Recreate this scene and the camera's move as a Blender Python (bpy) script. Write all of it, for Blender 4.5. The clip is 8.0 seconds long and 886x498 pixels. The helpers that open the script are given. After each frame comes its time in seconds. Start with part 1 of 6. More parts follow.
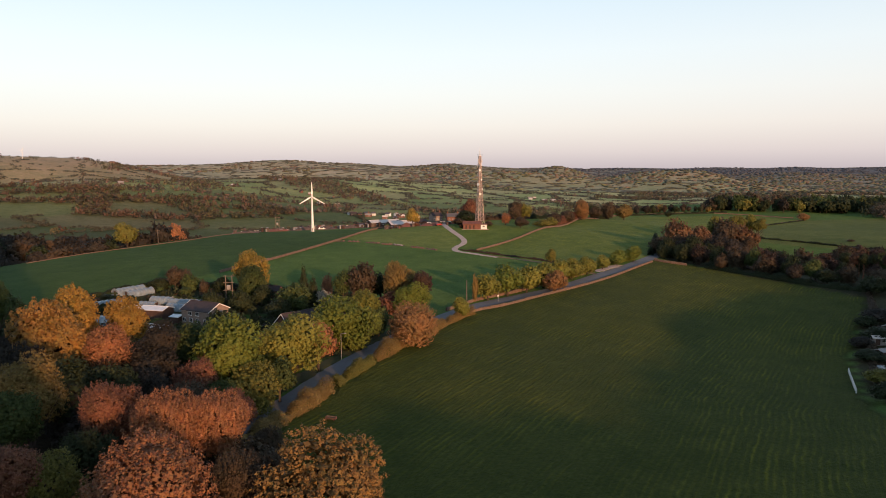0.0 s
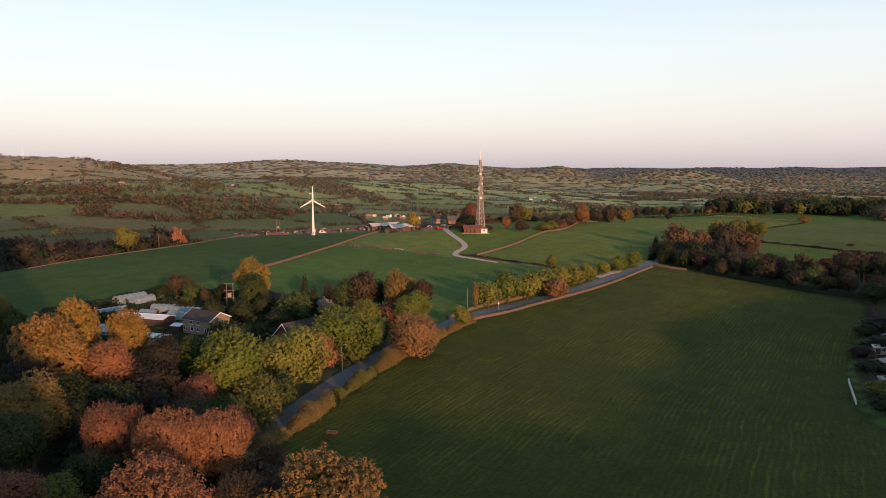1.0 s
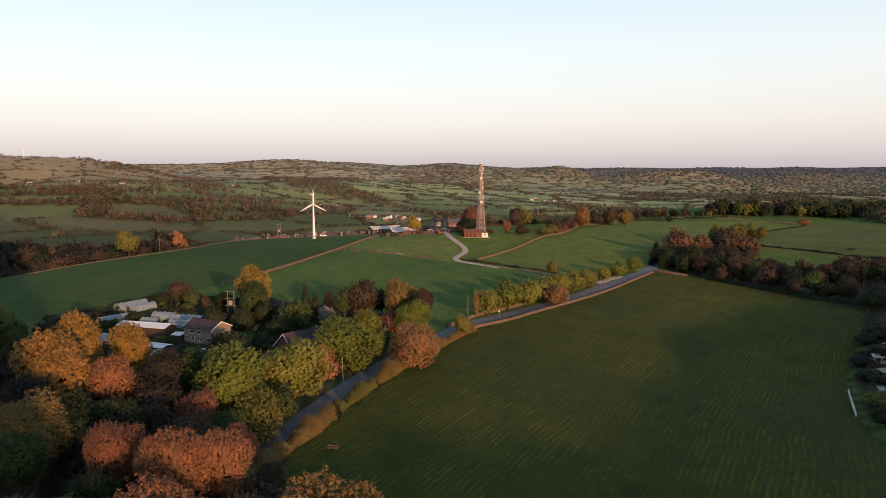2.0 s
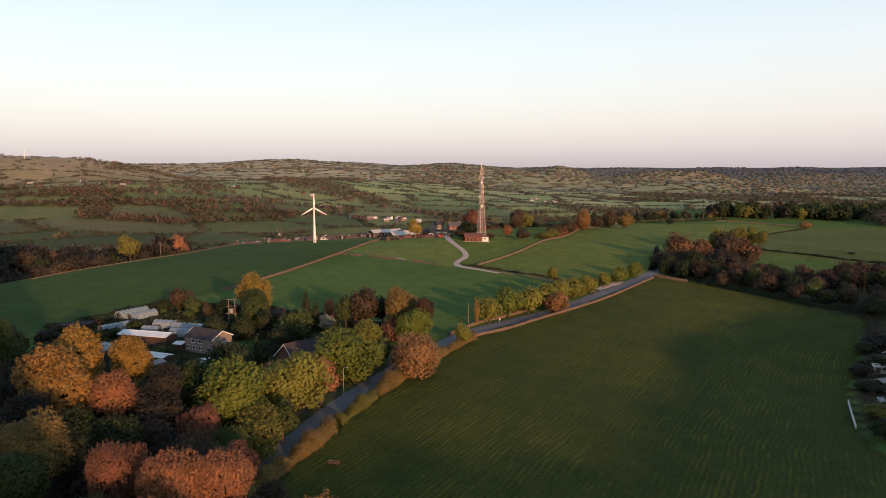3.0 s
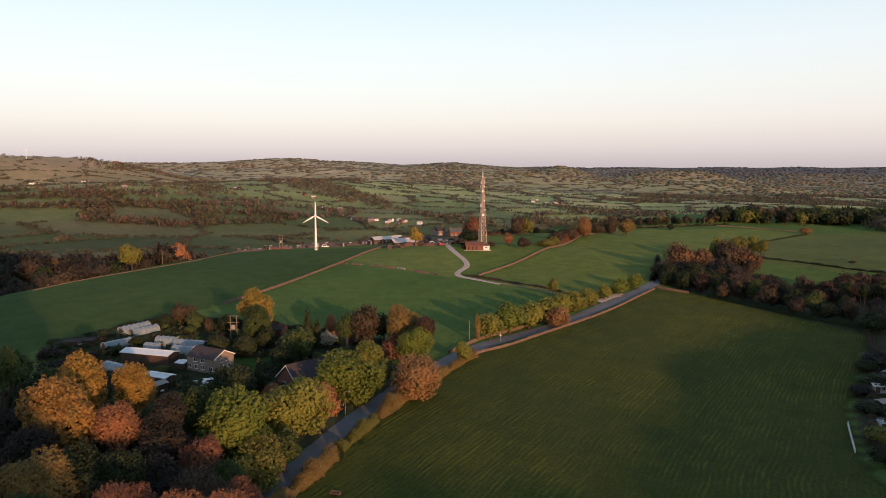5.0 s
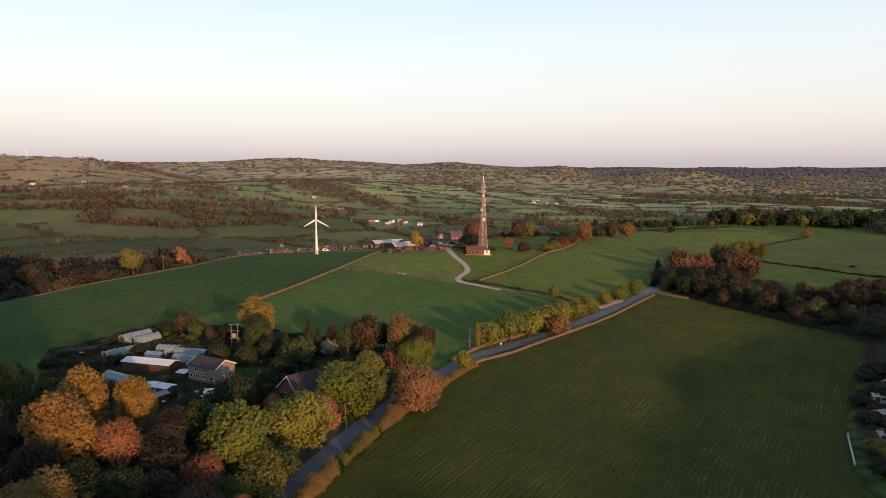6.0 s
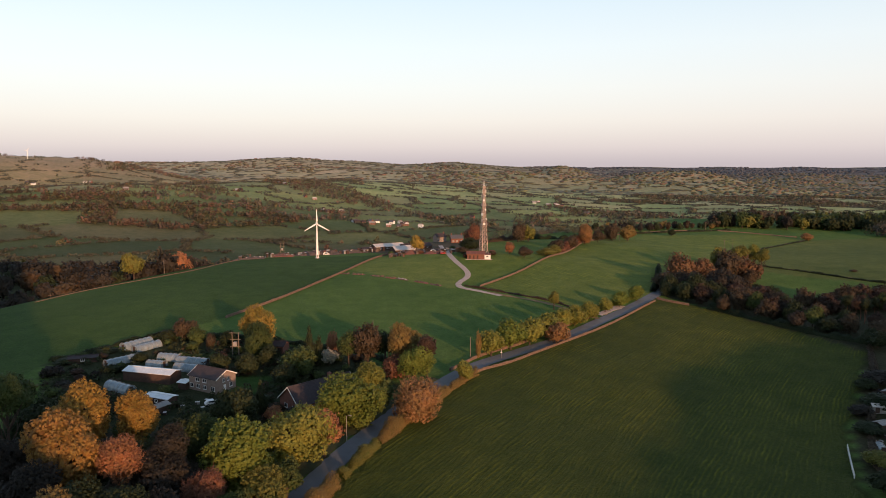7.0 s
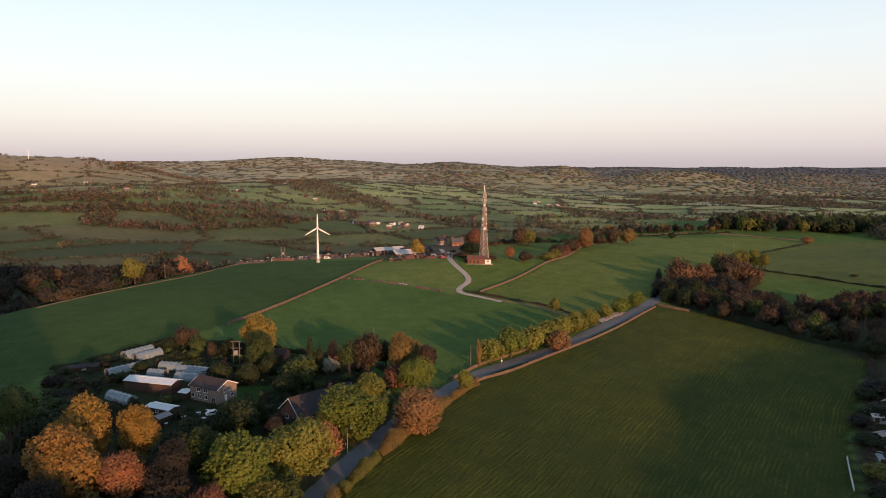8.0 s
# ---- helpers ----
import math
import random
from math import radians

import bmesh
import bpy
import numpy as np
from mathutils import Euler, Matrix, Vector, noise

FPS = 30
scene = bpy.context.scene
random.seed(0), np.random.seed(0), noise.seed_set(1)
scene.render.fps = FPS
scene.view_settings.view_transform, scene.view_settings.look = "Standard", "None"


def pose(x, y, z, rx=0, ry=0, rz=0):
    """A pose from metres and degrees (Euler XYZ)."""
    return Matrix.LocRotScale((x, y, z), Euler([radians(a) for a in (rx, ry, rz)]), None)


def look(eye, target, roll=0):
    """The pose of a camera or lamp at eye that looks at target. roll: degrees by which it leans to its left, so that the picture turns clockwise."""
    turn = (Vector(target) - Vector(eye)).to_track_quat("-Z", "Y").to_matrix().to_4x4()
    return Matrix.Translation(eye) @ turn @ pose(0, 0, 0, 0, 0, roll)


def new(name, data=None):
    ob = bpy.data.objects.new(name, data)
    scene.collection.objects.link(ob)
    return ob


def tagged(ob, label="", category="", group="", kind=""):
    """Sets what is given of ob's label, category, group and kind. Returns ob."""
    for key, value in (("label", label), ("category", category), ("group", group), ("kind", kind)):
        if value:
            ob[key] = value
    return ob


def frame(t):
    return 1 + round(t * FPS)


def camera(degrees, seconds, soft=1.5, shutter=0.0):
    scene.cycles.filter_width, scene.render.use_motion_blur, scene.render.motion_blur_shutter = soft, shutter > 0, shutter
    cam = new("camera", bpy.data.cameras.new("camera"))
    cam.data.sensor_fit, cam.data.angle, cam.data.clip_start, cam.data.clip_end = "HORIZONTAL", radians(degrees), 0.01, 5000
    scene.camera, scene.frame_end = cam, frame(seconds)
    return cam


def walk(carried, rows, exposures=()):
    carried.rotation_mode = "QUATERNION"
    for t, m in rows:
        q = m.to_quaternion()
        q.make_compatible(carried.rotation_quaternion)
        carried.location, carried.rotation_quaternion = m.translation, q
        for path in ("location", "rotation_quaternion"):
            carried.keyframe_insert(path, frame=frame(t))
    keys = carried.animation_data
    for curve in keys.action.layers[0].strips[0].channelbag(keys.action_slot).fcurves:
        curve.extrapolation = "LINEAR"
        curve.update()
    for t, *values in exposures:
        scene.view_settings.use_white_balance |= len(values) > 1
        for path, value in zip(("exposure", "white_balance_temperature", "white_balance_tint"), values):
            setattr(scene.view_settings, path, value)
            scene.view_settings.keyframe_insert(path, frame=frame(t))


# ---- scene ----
cam = camera(66.0, 8.0, soft=0.8)
PATH = [
    (0, pose(-0.000, 0.000, 50.000, 83.245, -0.0, 0.000) @ pose(0, 0, 0, 0, 0, -0.200)),
    (1, pose(-0.038, 0.044, 52.979, 83.184, -0.0, 0.041) @ pose(0, 0, 0, 0, 0, -0.159)),
    (2, pose(-0.076, 0.089, 56.021, 83.124, -0.0, 0.083) @ pose(0, 0, 0, 0, 0, -0.118)),
    (3, pose(-0.114, 0.133, 59.127, 83.064, -0.0, 0.124) @ pose(0, 0, 0, 0, 0, -0.077)),
    (4, pose(-0.152, 0.177, 62.295, 83.004, -0.0, 0.166) @ pose(0, 0, 0, 0, 0, -0.036)),
    (5, pose(-0.190, 0.222, 65.527, 82.943, -0.0, 0.207) @ pose(0, 0, 0, 0, 0, 0.005)),
    (6, pose(-0.228, 0.266, 68.821, 82.883, -0.0, 0.249) @ pose(0, 0, 0, 0, 0, 0.046)),
    (7, pose(-0.265, 0.311, 72.179, 82.823, -0.0, 0.290) @ pose(0, 0, 0, 0, 0, 0.086)),
    (8, pose(-0.303, 0.355, 75.600, 82.763, -0.0, 0.332) @ pose(0, 0, 0, 0, 0, 0.127)),
]
walk(cam, PATH)

# ---------------------------------------------------------------- light
SUN_TURN, SUN_UP = 152.0, 9.0
TO_SUN = Vector((math.sin(radians(SUN_TURN)) * math.cos(radians(SUN_UP)), math.cos(radians(SUN_TURN)) * math.cos(radians(SUN_UP)), math.sin(radians(SUN_UP))))
scene.view_settings.exposure = 0.0

world = bpy.data.worlds.new("evening_sky")
scene.world = world
world.use_nodes = True
wn, wl = world.node_tree.nodes, world.node_tree.links
wn.clear()
sky = wn.new("ShaderNodeTexSky")
sky.sky_type, sky.sun_disc = "NISHITA", False
sky.sun_elevation, sky.sun_rotation = radians(SUN_UP), radians(SUN_TURN)
sky.air_density, sky.dust_density, sky.ozone_density = 1.0, 2.0, 1.5
way_in = wn.new("ShaderNodeTexCoord")
split = wn.new("ShaderNodeSeparateXYZ")
wl.new(way_in.outputs["Generated"], split.inputs[0])
ramp = wn.new("ShaderNodeValToRGB")
stops = [(0.0, (0.66, 0.57, 0.61)), (0.022, (0.80, 0.70, 0.72)), (0.06, (0.92, 0.83, 0.81)), (0.105, (0.94, 0.90, 0.88)), (0.16, (0.90, 0.93, 0.94)),
         (0.24, (0.76, 0.87, 0.94)), (0.5, (0.28, 0.40, 0.56)), (1.0, (0.12, 0.19, 0.33))]
while len(ramp.color_ramp.elements) < len(stops):
    ramp.color_ramp.elements.new(0.5)
for e, (at, c) in zip(ramp.color_ramp.elements, stops):
    e.position, e.color = at, (*c, 1)
wl.new(split.outputs["Z"], ramp.inputs[0])
sky_scaled = wn.new("ShaderNodeBackground")
sky_scaled.inputs["Strength"].default_value = 0.06
wl.new(sky.outputs[0], sky_scaled.inputs["Color"])
veil = wn.new("ShaderNodeBackground")
veil.inputs["Strength"].default_value = 0.84
wl.new(ramp.outputs[0], veil.inputs["Color"])
both = wn.new("ShaderNodeAddShader")
wl.new(sky_scaled.outputs[0], both.inputs[0])
wl.new(veil.outputs[0], both.inputs[1])
out = wn.new("ShaderNodeOutputWorld")
wl.new(both.outputs[0], out.inputs["Surface"])

sun_data = bpy.data.lights.new("sun", "SUN")
sun_data.energy, sun_data.angle, sun_data.color = 5.0, radians(0.6), (1.0, 0.53, 0.27)
sun = new("sun", sun_data)
sun.matrix_world = look(TO_SUN * 900, (0, 0, 0))


# ---------------------------------------------------------------- materials
def material(name, rough=0.8, metal=0.0, spec=0.3):
    m = bpy.data.materials.new(name)
    m.use_nodes = True
    b = m.node_tree.nodes["Principled BSDF"]
    b.inputs["Roughness"].default_value, b.inputs["Metallic"].default_value = rough, metal
    b.inputs["Specular IOR Level"].default_value = spec
    return m, m.node_tree.nodes, m.node_tree.links, b


def noise_node(n, l, scale, detail=4.0, source=None, rough=0.55):
    t = n.new("ShaderNodeTexNoise")
    t.inputs["Scale"].default_value, t.inputs["Detail"].default_value, t.inputs["Roughness"].default_value = scale, detail, rough
    if source is None:
        source = n.new("ShaderNodeTexCoord").outputs["Object"]
    l.new(source, t.inputs["Vector"])
    return t.outputs[0]


def mapped(n, l, value, low, high, a=0.3, b=0.7):
    r = n.new("ShaderNodeMapRange")
    for k, v in zip(("From Min", "From Max", "To Min", "To Max"), (a, b, low, high)):
        r.inputs[k].default_value = v
    l.new(value, r.inputs["Value"])
    return r.outputs[0]


def mixed(n, l, kind, fac, a, b):
    x = n.new("ShaderNodeMix")
    x.data_type, x.blend_type = "RGBA", kind
    for k, v in ((0, fac), (6, a), (7, b)):
        if isinstance(v, (int, float)):
            x.inputs[k].default_value = v
        elif isinstance(v, tuple):
            x.inputs[k].default_value = (*v, 1)
        else:
            l.new(v, x.inputs[k])
    return x.outputs[2]


def math_node(n, l, op, a, b=0.0):
    x = n.new("ShaderNodeMath")
    x.operation = op
    for k, v in ((0, a), (1, b)):
        if isinstance(v, (int, float)):
            x.inputs[k].default_value = v
        else:
            l.new(v, x.inputs[k])
    return x.outputs[0]


def bumped(n, l, b, height, strength, distance):
    x = n.new("ShaderNodeBump")
    x.inputs["Strength"].default_value, x.inputs["Distance"].default_value = strength, distance
    l.new(height, x.inputs["Height"])
    l.new(x.outputs[0], b.inputs["Normal"])


def plain(name, colour, dark=0.75, scale=1.5, fine=18.0, rough=0.75, metal=0.0, spec=0.3, bump=0.15, depth=0.02):
    """A surface with stains at one scale and grain at another."""
    m, n, l, b = material(name, rough, metal, spec)
    big, small = noise_node(n, l, scale), noise_node(n, l, fine, 2.0)
    shade = mixed(n, l, "MIX", mapped(n, l, big, 0.0, 1.0), tuple(c * dark for c in colour), colour)
    shade = mixed(n, l, "MULTIPLY", 1.0, shade, mixed(n, l, "MIX", mapped(n, l, small, 0.0, 1.0), (0.82, 0.82, 0.82), (1.1, 1.1, 1.1)))
    l.new(shade, b.inputs["Base Color"])
    bumped(n, l, b, small, bump, depth)
    return m


def leaf_material():
    """Leaves in the object's own colour, varied by leaf and by tree."""
    m, n, l, b = material("leaves", 0.62, 0.0, 0.15)
    info, geo = n.new("ShaderNodeObjectInfo"), n.new("ShaderNodeNewGeometry")
    by_leaf = n.new("ShaderNodeHueSaturation")
    l.new(info.outputs["Color"], by_leaf.inputs["Color"])
    l.new(mapped(n, l, geo.outputs["Random Per Island"], 0.488, 0.512, 0, 1), by_leaf.inputs["Hue"])
    l.new(mapped(n, l, geo.outputs["Random Per Island"], 0.84, 1.16, 0, 1), by_leaf.inputs["Value"])
    patch = noise_node(n, l, 2.2, 2.0)
    tone = mixed(n, l, "MULTIPLY", 1.0, by_leaf.outputs[0], mixed(n, l, "MIX", mapped(n, l, patch, 0, 1), (0.72, 0.78, 0.75), (1.22, 1.1, 1.0)))
    l.new(tone, b.inputs["Base Color"])
    thin = n.new("ShaderNodeBsdfTranslucent")
    l.new(tone, thin.inputs["Color"])
    mix = n.new("ShaderNodeMixShader")
    mix.inputs[0].default_value = 0.22
    l.new(b.outputs[0], mix.inputs[1])
    l.new(thin.outputs[0], mix.inputs[2])
    l.new(mix.outputs[0], n["Material Output"].inputs["Surface"])
    return m


def stuff_leaf_material():
    """Far leaves, coloured bush by bush."""
    m, n, l, b = material("far_leaves", 0.7, 0.0, 0.1)
    tint, geo = n.new("ShaderNodeVertexColor"), n.new("ShaderNodeNewGeometry")
    tint.layer_name = "tint"
    tone = mixed(n, l, "MULTIPLY", 1.0, tint.outputs[0], mixed(n, l, "MIX", mapped(n, l, geo.outputs["Random Per Island"], 0, 1, 0, 1), (0.78, 0.78, 0.78), (1.2, 1.2, 1.2)))
    l.new(tone, b.inputs["Base Color"])
    return m


def ground_material():
    m, n, l, b = material("grassland", 0.92, 0.0, 0.12)
    tint, lines = n.new("ShaderNodeVertexColor"), n.new("ShaderNodeAttribute")
    tint.layer_name, lines.attribute_name = "tint", "drill"
    cut = n.new("ShaderNodeSeparateXYZ")
    l.new(lines.outputs["Vector"], cut.inputs[0])
    place = n.new("ShaderNodeTexCoord").outputs["Object"]
    broad, mid, fine = noise_node(n, l, 0.012, 5, place), noise_node(n, l, 0.11, 5, place, 0.65), noise_node(n, l, 1.1, 4, place, 0.7)
    blades = noise_node(n, l, 1.7, 4, place, 0.6)
    c = mixed(n, l, "MULTIPLY", 1.0, tint.outputs[0], mixed(n, l, "MIX", mapped(n, l, broad, 0, 1), (0.78, 0.84, 0.8), (1.22, 1.12, 1.1)))
    c = mixed(n, l, "MULTIPLY", 1.0, c, mixed(n, l, "MIX", mapped(n, l, mid, 0, 1), (0.76, 0.82, 0.72), (1.25, 1.16, 1.25)))
    c = mixed(n, l, "MULTIPLY", 1.0, c, mixed(n, l, "MIX", mapped(n, l, fine, 0, 1), (0.72, 0.74, 0.7), (1.3, 1.26, 1.3)))
    # drilled rows of the crop: yellower streaks, low-sun glow put into their colour
    wobble = math_node(n, l, "MULTIPLY", math_node(n, l, "SUBTRACT", noise_node(n, l, 0.022, 3, place, 0.45), 0.5), 6.0)
    wobble = math_node(n, l, "ADD", wobble, math_node(n, l, "MULTIPLY", noise_node(n, l, 0.22, 3, place, 0.6), 1.1))
    phase = math_node(n, l, "ADD", cut.outputs["X"], wobble)
    row = math_node(n, l, "SINE", math_node(n, l, "MULTIPLY", phase, 6.2832 / 1.25))
    row = math_node(n, l, "POWER", math_node(n, l, "ADD", math_node(n, l, "MULTIPLY", row, 0.5), 0.5), 1.5)
    stretch = n.new("ShaderNodeCombineXYZ")
    l.new(math_node(n, l, "MULTIPLY", cut.outputs["X"], 0.55), stretch.inputs[0])
    l.new(math_node(n, l, "MULTIPLY", cut.outputs["Z"], 0.055), stretch.inputs[1])
    row = math_node(n, l, "MULTIPLY", row, mapped(n, l, noise_node(n, l, 1.0, 5, stretch.outputs[0], 0.7), 0.0, 1.25, 0.36, 0.7))
    long_way = n.new("ShaderNodeCombineXYZ")
    l.new(math_node(n, l, "MULTIPLY", phase, 1.25), long_way.inputs[0])
    l.new(math_node(n, l, "MULTIPLY", cut.outputs["Z"], 0.10), long_way.inputs[1])
    streak = math_node(n, l, "MULTIPLY", noise_node(n, l, 1.0, 4, long_way.outputs[0], 0.6), cut.outputs["Y"])
    patchy = mapped(n, l, noise_node(n, l, 0.022, 5, place, 0.6), 0.05, 1.2, 0.40, 0.66)
    row = math_node(n, l, "MULTIPLY", math_node(n, l, "MULTIPLY", row, patchy), cut.outputs["Y"])
    c = mixed(n, l, "MIX", math_node(n, l, "MULTIPLY", math_node(n, l, "MULTIPLY", row, mapped(n, l, streak, 0.1, 1.6, 0.35, 0.65)), 0.75), c, mixed(n, l, "MULTIPLY", 1.0, c, (3.0, 2.4, 1.2)))
    l.new(c, b.inputs["Base Color"])
    height = math_node(n, l, "ADD", math_node(n, l, "ADD", math_node(n, l, "MULTIPLY", row, 1.3), math_node(n, l, "MULTIPLY", streak, 5.5)), math_node(n, l, "ADD", math_node(n, l, "MULTIPLY", blades, 3.0), math_node(n, l, "MULTIPLY", mid, 1.5)))
    bumped(n, l, b, height, 0.9, 0.34)
    return m


LEAVES, FAR_LEAVES, GROUND = leaf_material(), stuff_leaf_material(), ground_material()
BARK = plain("bark", (0.085, 0.06, 0.045), 0.6, 2.0, 12.0, 0.9, bump=0.5)
ASPHALT = plain("asphalt", (0.150, 0.153, 0.160), 0.78, 0.25, 6.0, 0.8, bump=0.2)
TRACK = plain("stone_track", (0.50, 0.40, 0.345), 0.72, 0.5, 4.0, 0.9, bump=0.4)
STONE = plain("dry_stone", (0.19, 0.125, 0.092), 0.55, 0.9, 3.2, 0.9, bump=0.7, depth=0.08)
VERGE_GRASS = plain("verge_grass", (0.055, 0.062, 0.022), 0.6, 0.4, 5.0, 0.95, bump=0.5, depth=0.05)
DRY_GRASS = plain("dry_grass", (0.24, 0.16, 0.07), 0.6, 0.4, 5.0, 0.95, bump=0.5, depth=0.05)
BRICK = plain("buff_brick", (0.28, 0.21, 0.175), 0.75, 0.8, 14.0, 0.88)
RED_BRICK = plain("red_brick", (0.20, 0.09, 0.065), 0.7, 0.8, 14.0, 0.88)
ROOF_TILE = plain("dark_roof_tile", (0.060, 0.045, 0.046), 0.7, 1.1, 9.0, 0.75, bump=0.4)
SLATE = plain("grey_slate", (0.11, 0.11, 0.12), 0.7, 1.1, 9.0, 0.65, bump=0.3)
WHITE = plain("white_paint", (0.78, 0.77, 0.75), 0.88, 0.7, 9.0, 0.45, bump=0.05)
TIN = plain("pale_sheet_roof", (0.60, 0.55, 0.51), 0.78, 0.5, 7.0, 0.5, bump=0.1)
BLUE_TIN = plain("bluish_white_sheet", (0.72, 0.75, 0.77), 0.85, 0.5, 7.0, 0.35, bump=0.06)
GREY_TIN = plain("grey_sheet", (0.33, 0.305, 0.29), 0.7, 0.4, 6.0, 0.55, bump=0.1)
DARK_WOOD = plain("stained_timber", (0.075, 0.045, 0.035), 0.65, 1.0, 10.0, 0.8, bump=0.4)
POLE_WOOD = plain("weathered_pole", (0.20, 0.16, 0.13), 0.7, 1.5, 14.0, 0.85, bump=0.3)
STEEL = plain("galvanised_steel", (0.55, 0.52, 0.50), 0.75, 0.8, 7.0, 0.5, 0.6, bump=0.05)
RED_STEEL = plain("mast_paint", (0.60, 0.44, 0.38), 0.7, 0.4, 5.0, 0.55, bump=0.05)
TURBINE_WHITE = plain("turbine_white", (0.82, 0.82, 0.82), 0.93, 0.3, 3.0, 0.35, bump=0.03)
RUBBLE = plain("rubble", (0.135, 0.098, 0.084), 0.55, 0.6, 3.0, 0.95, bump=0.8, depth=0.1)
RUST = plain("rusty_red", (0.21, 0.090, 0.065), 0.6, 0.8, 6.0, 0.7)
FILM = plain("tunnel_film", (0.25, 0.31, 0.345), 0.6, 0.9, 6.0, 0.22, spec=0.5, bump=0.12)
CAR_PAINT = plain("car_paint", (0.35, 0.36, 0.38), 0.9, 0.5, 8.0, 0.25, 0.3, 0.5, bump=0.02)
RUBBER = plain("rubber", (0.02, 0.02, 0.02), 0.8, 2.0, 12.0, 0.85)


def glass_material():
    m, n, l, b = material("window_glass", 0.06, 0.0, 0.6)
    l.new(mixed(n, l, "MIX", noise_node(n, l, 1.2), (0.012, 0.015, 0.02), (0.03, 0.034, 0.04)), b.inputs["Base Color"])
    return m


GLASS = glass_material()


# ---------------------------------------------------------------- mesh helpers
def mesh_of(name, verts, faces, mat, smooth=False):
    me = bpy.data.meshes.new(name)
    me.from_pydata([tuple(v) for v in verts], [], [tuple(f) for f in faces])
    me.materials.append(mat)
    if smooth:
        me.polygons.foreach_set("use_smooth", [True] * len(me.polygons))
    me.update()
    return me


def quads_mesh(name, corners, mat):
    """One mesh of loose quads; corners is an array n x 4 x 3."""
    k = len(corners)
    me = bpy.data.meshes.new(name)
    me.vertices.add(k * 4), me.loops.add(k * 4), me.polygons.add(k)
    me.vertices.foreach_set("co", np.asarray(corners, np.float32).ravel())
    me.loops.foreach_set("vertex_index", np.arange(k * 4, dtype=np.int32))
    me.polygons.foreach_set("loop_start", np.arange(0, k * 4, 4, dtype=np.int32))
    me.polygons.foreach_set("loop_total", np.full(k, 4, np.int32))
    me.materials.append(mat)
    me.update(calc_edges=True)
    return me


def part(name, bm, mat, parent, label=""):
    """Links a bmesh as one mesh object under a thing or a part."""
    me = bpy.data.meshes.new(name)
    bm.to_mesh(me)
    bm.free()
    me.materials.append(mat)
    ob = new(name, me)
    ob.parent = parent
    return tagged(ob, label)


def shared(name, me, parent, m=None, label=""):
    ob = new(name, me)
    ob.parent = parent
    if m is not None:
        ob.matrix_local = m
    return tagged(ob, label)


def thing(name, x, y, z, turn, label, category, group="", kind=""):
    ob = new(name)
    ob.empty_display_size = 0.3
    ob.matrix_world = pose(x, y, z, 0, 0, turn)
    return tagged(ob, label, category, group, kind)


def box(bm, x0, y0, z0, x1, y1, z1, bevel=0.0):
    r = bmesh.ops.create_cube(bm, size=1.0)
    bmesh.ops.scale(bm, vec=(x1 - x0, y1 - y0, z1 - z0), verts=r["verts"])
    bmesh.ops.translate(bm, vec=((x0 + x1) / 2, (y0 + y1) / 2, (z0 + z1) / 2), verts=r["verts"])
    if bevel:
        es = list({e for v in r["verts"] for e in v.link_edges})
        bmesh.ops.bevel(bm, geom=es, offset=bevel, segments=1, affect="EDGES")
    return bm


def block(x0, y0, z0, x1, y1, z1, bevel=0.0):
    return box(bmesh.new(), x0, y0, z0, x1, y1, z1, bevel)


def rod(bm, a, b, ra, rb=None, sides=6):
    """A tapered rod from a to b, closed at both ends."""
    a, b, rb = Vector(a), Vector(b), ra if rb is None else rb
    turn = (b - a).to_track_quat("Z", "Y").to_matrix()
    rings = []
    for p, r in ((a, ra), (b, rb)):
        rings.append([bm.verts.new(p + turn @ Vector((r * math.cos(6.28319 * k / sides), r * math.sin(6.28319 * k / sides), 0))) for k in range(sides)])
    for k in range(sides):
        bm.faces.new((rings[0][k], rings[0][(k + 1) % sides], rings[1][(k + 1) % sides], rings[1][k]))
    bm.faces.new(rings[0][::-1]), bm.faces.new(rings[1])
    return bm


def prism(bm, outline, y0, y1):
    """A closed solid: an outline in x and z, pulled from y0 to y1."""
    a, b = [bm.verts.new((x, y0, z)) for x, z in outline], [bm.verts.new((x, y1, z)) for x, z in outline]
    k = len(outline)
    bm.faces.new(a), bm.faces.new(b[::-1])
    for i in range(k):
        bm.faces.new((a[i], b[i], b[(i + 1) % k], a[(i + 1) % k]))
    bmesh.ops.recalc_face_normals(bm, faces=bm.faces)
    return bm


# ---------------------------------------------------------------- the lie of the land
def sstep(a, b, v):
    t = np.clip((v - a) / (b - a), 0.0, 1.0)
    return t * t * (3 - 2 * t)
def bump(x, y, cx, cy, sx, sy, turn=0.0):
    c, s = np.cos(radians(turn)), np.sin(radians(turn))
    u, v = (x - cx) * c + (y - cy) * s, (y - cy) * c - (x - cx) * s
    return np.exp(-(u / sx) ** 2 - (v / sy) ** 2)
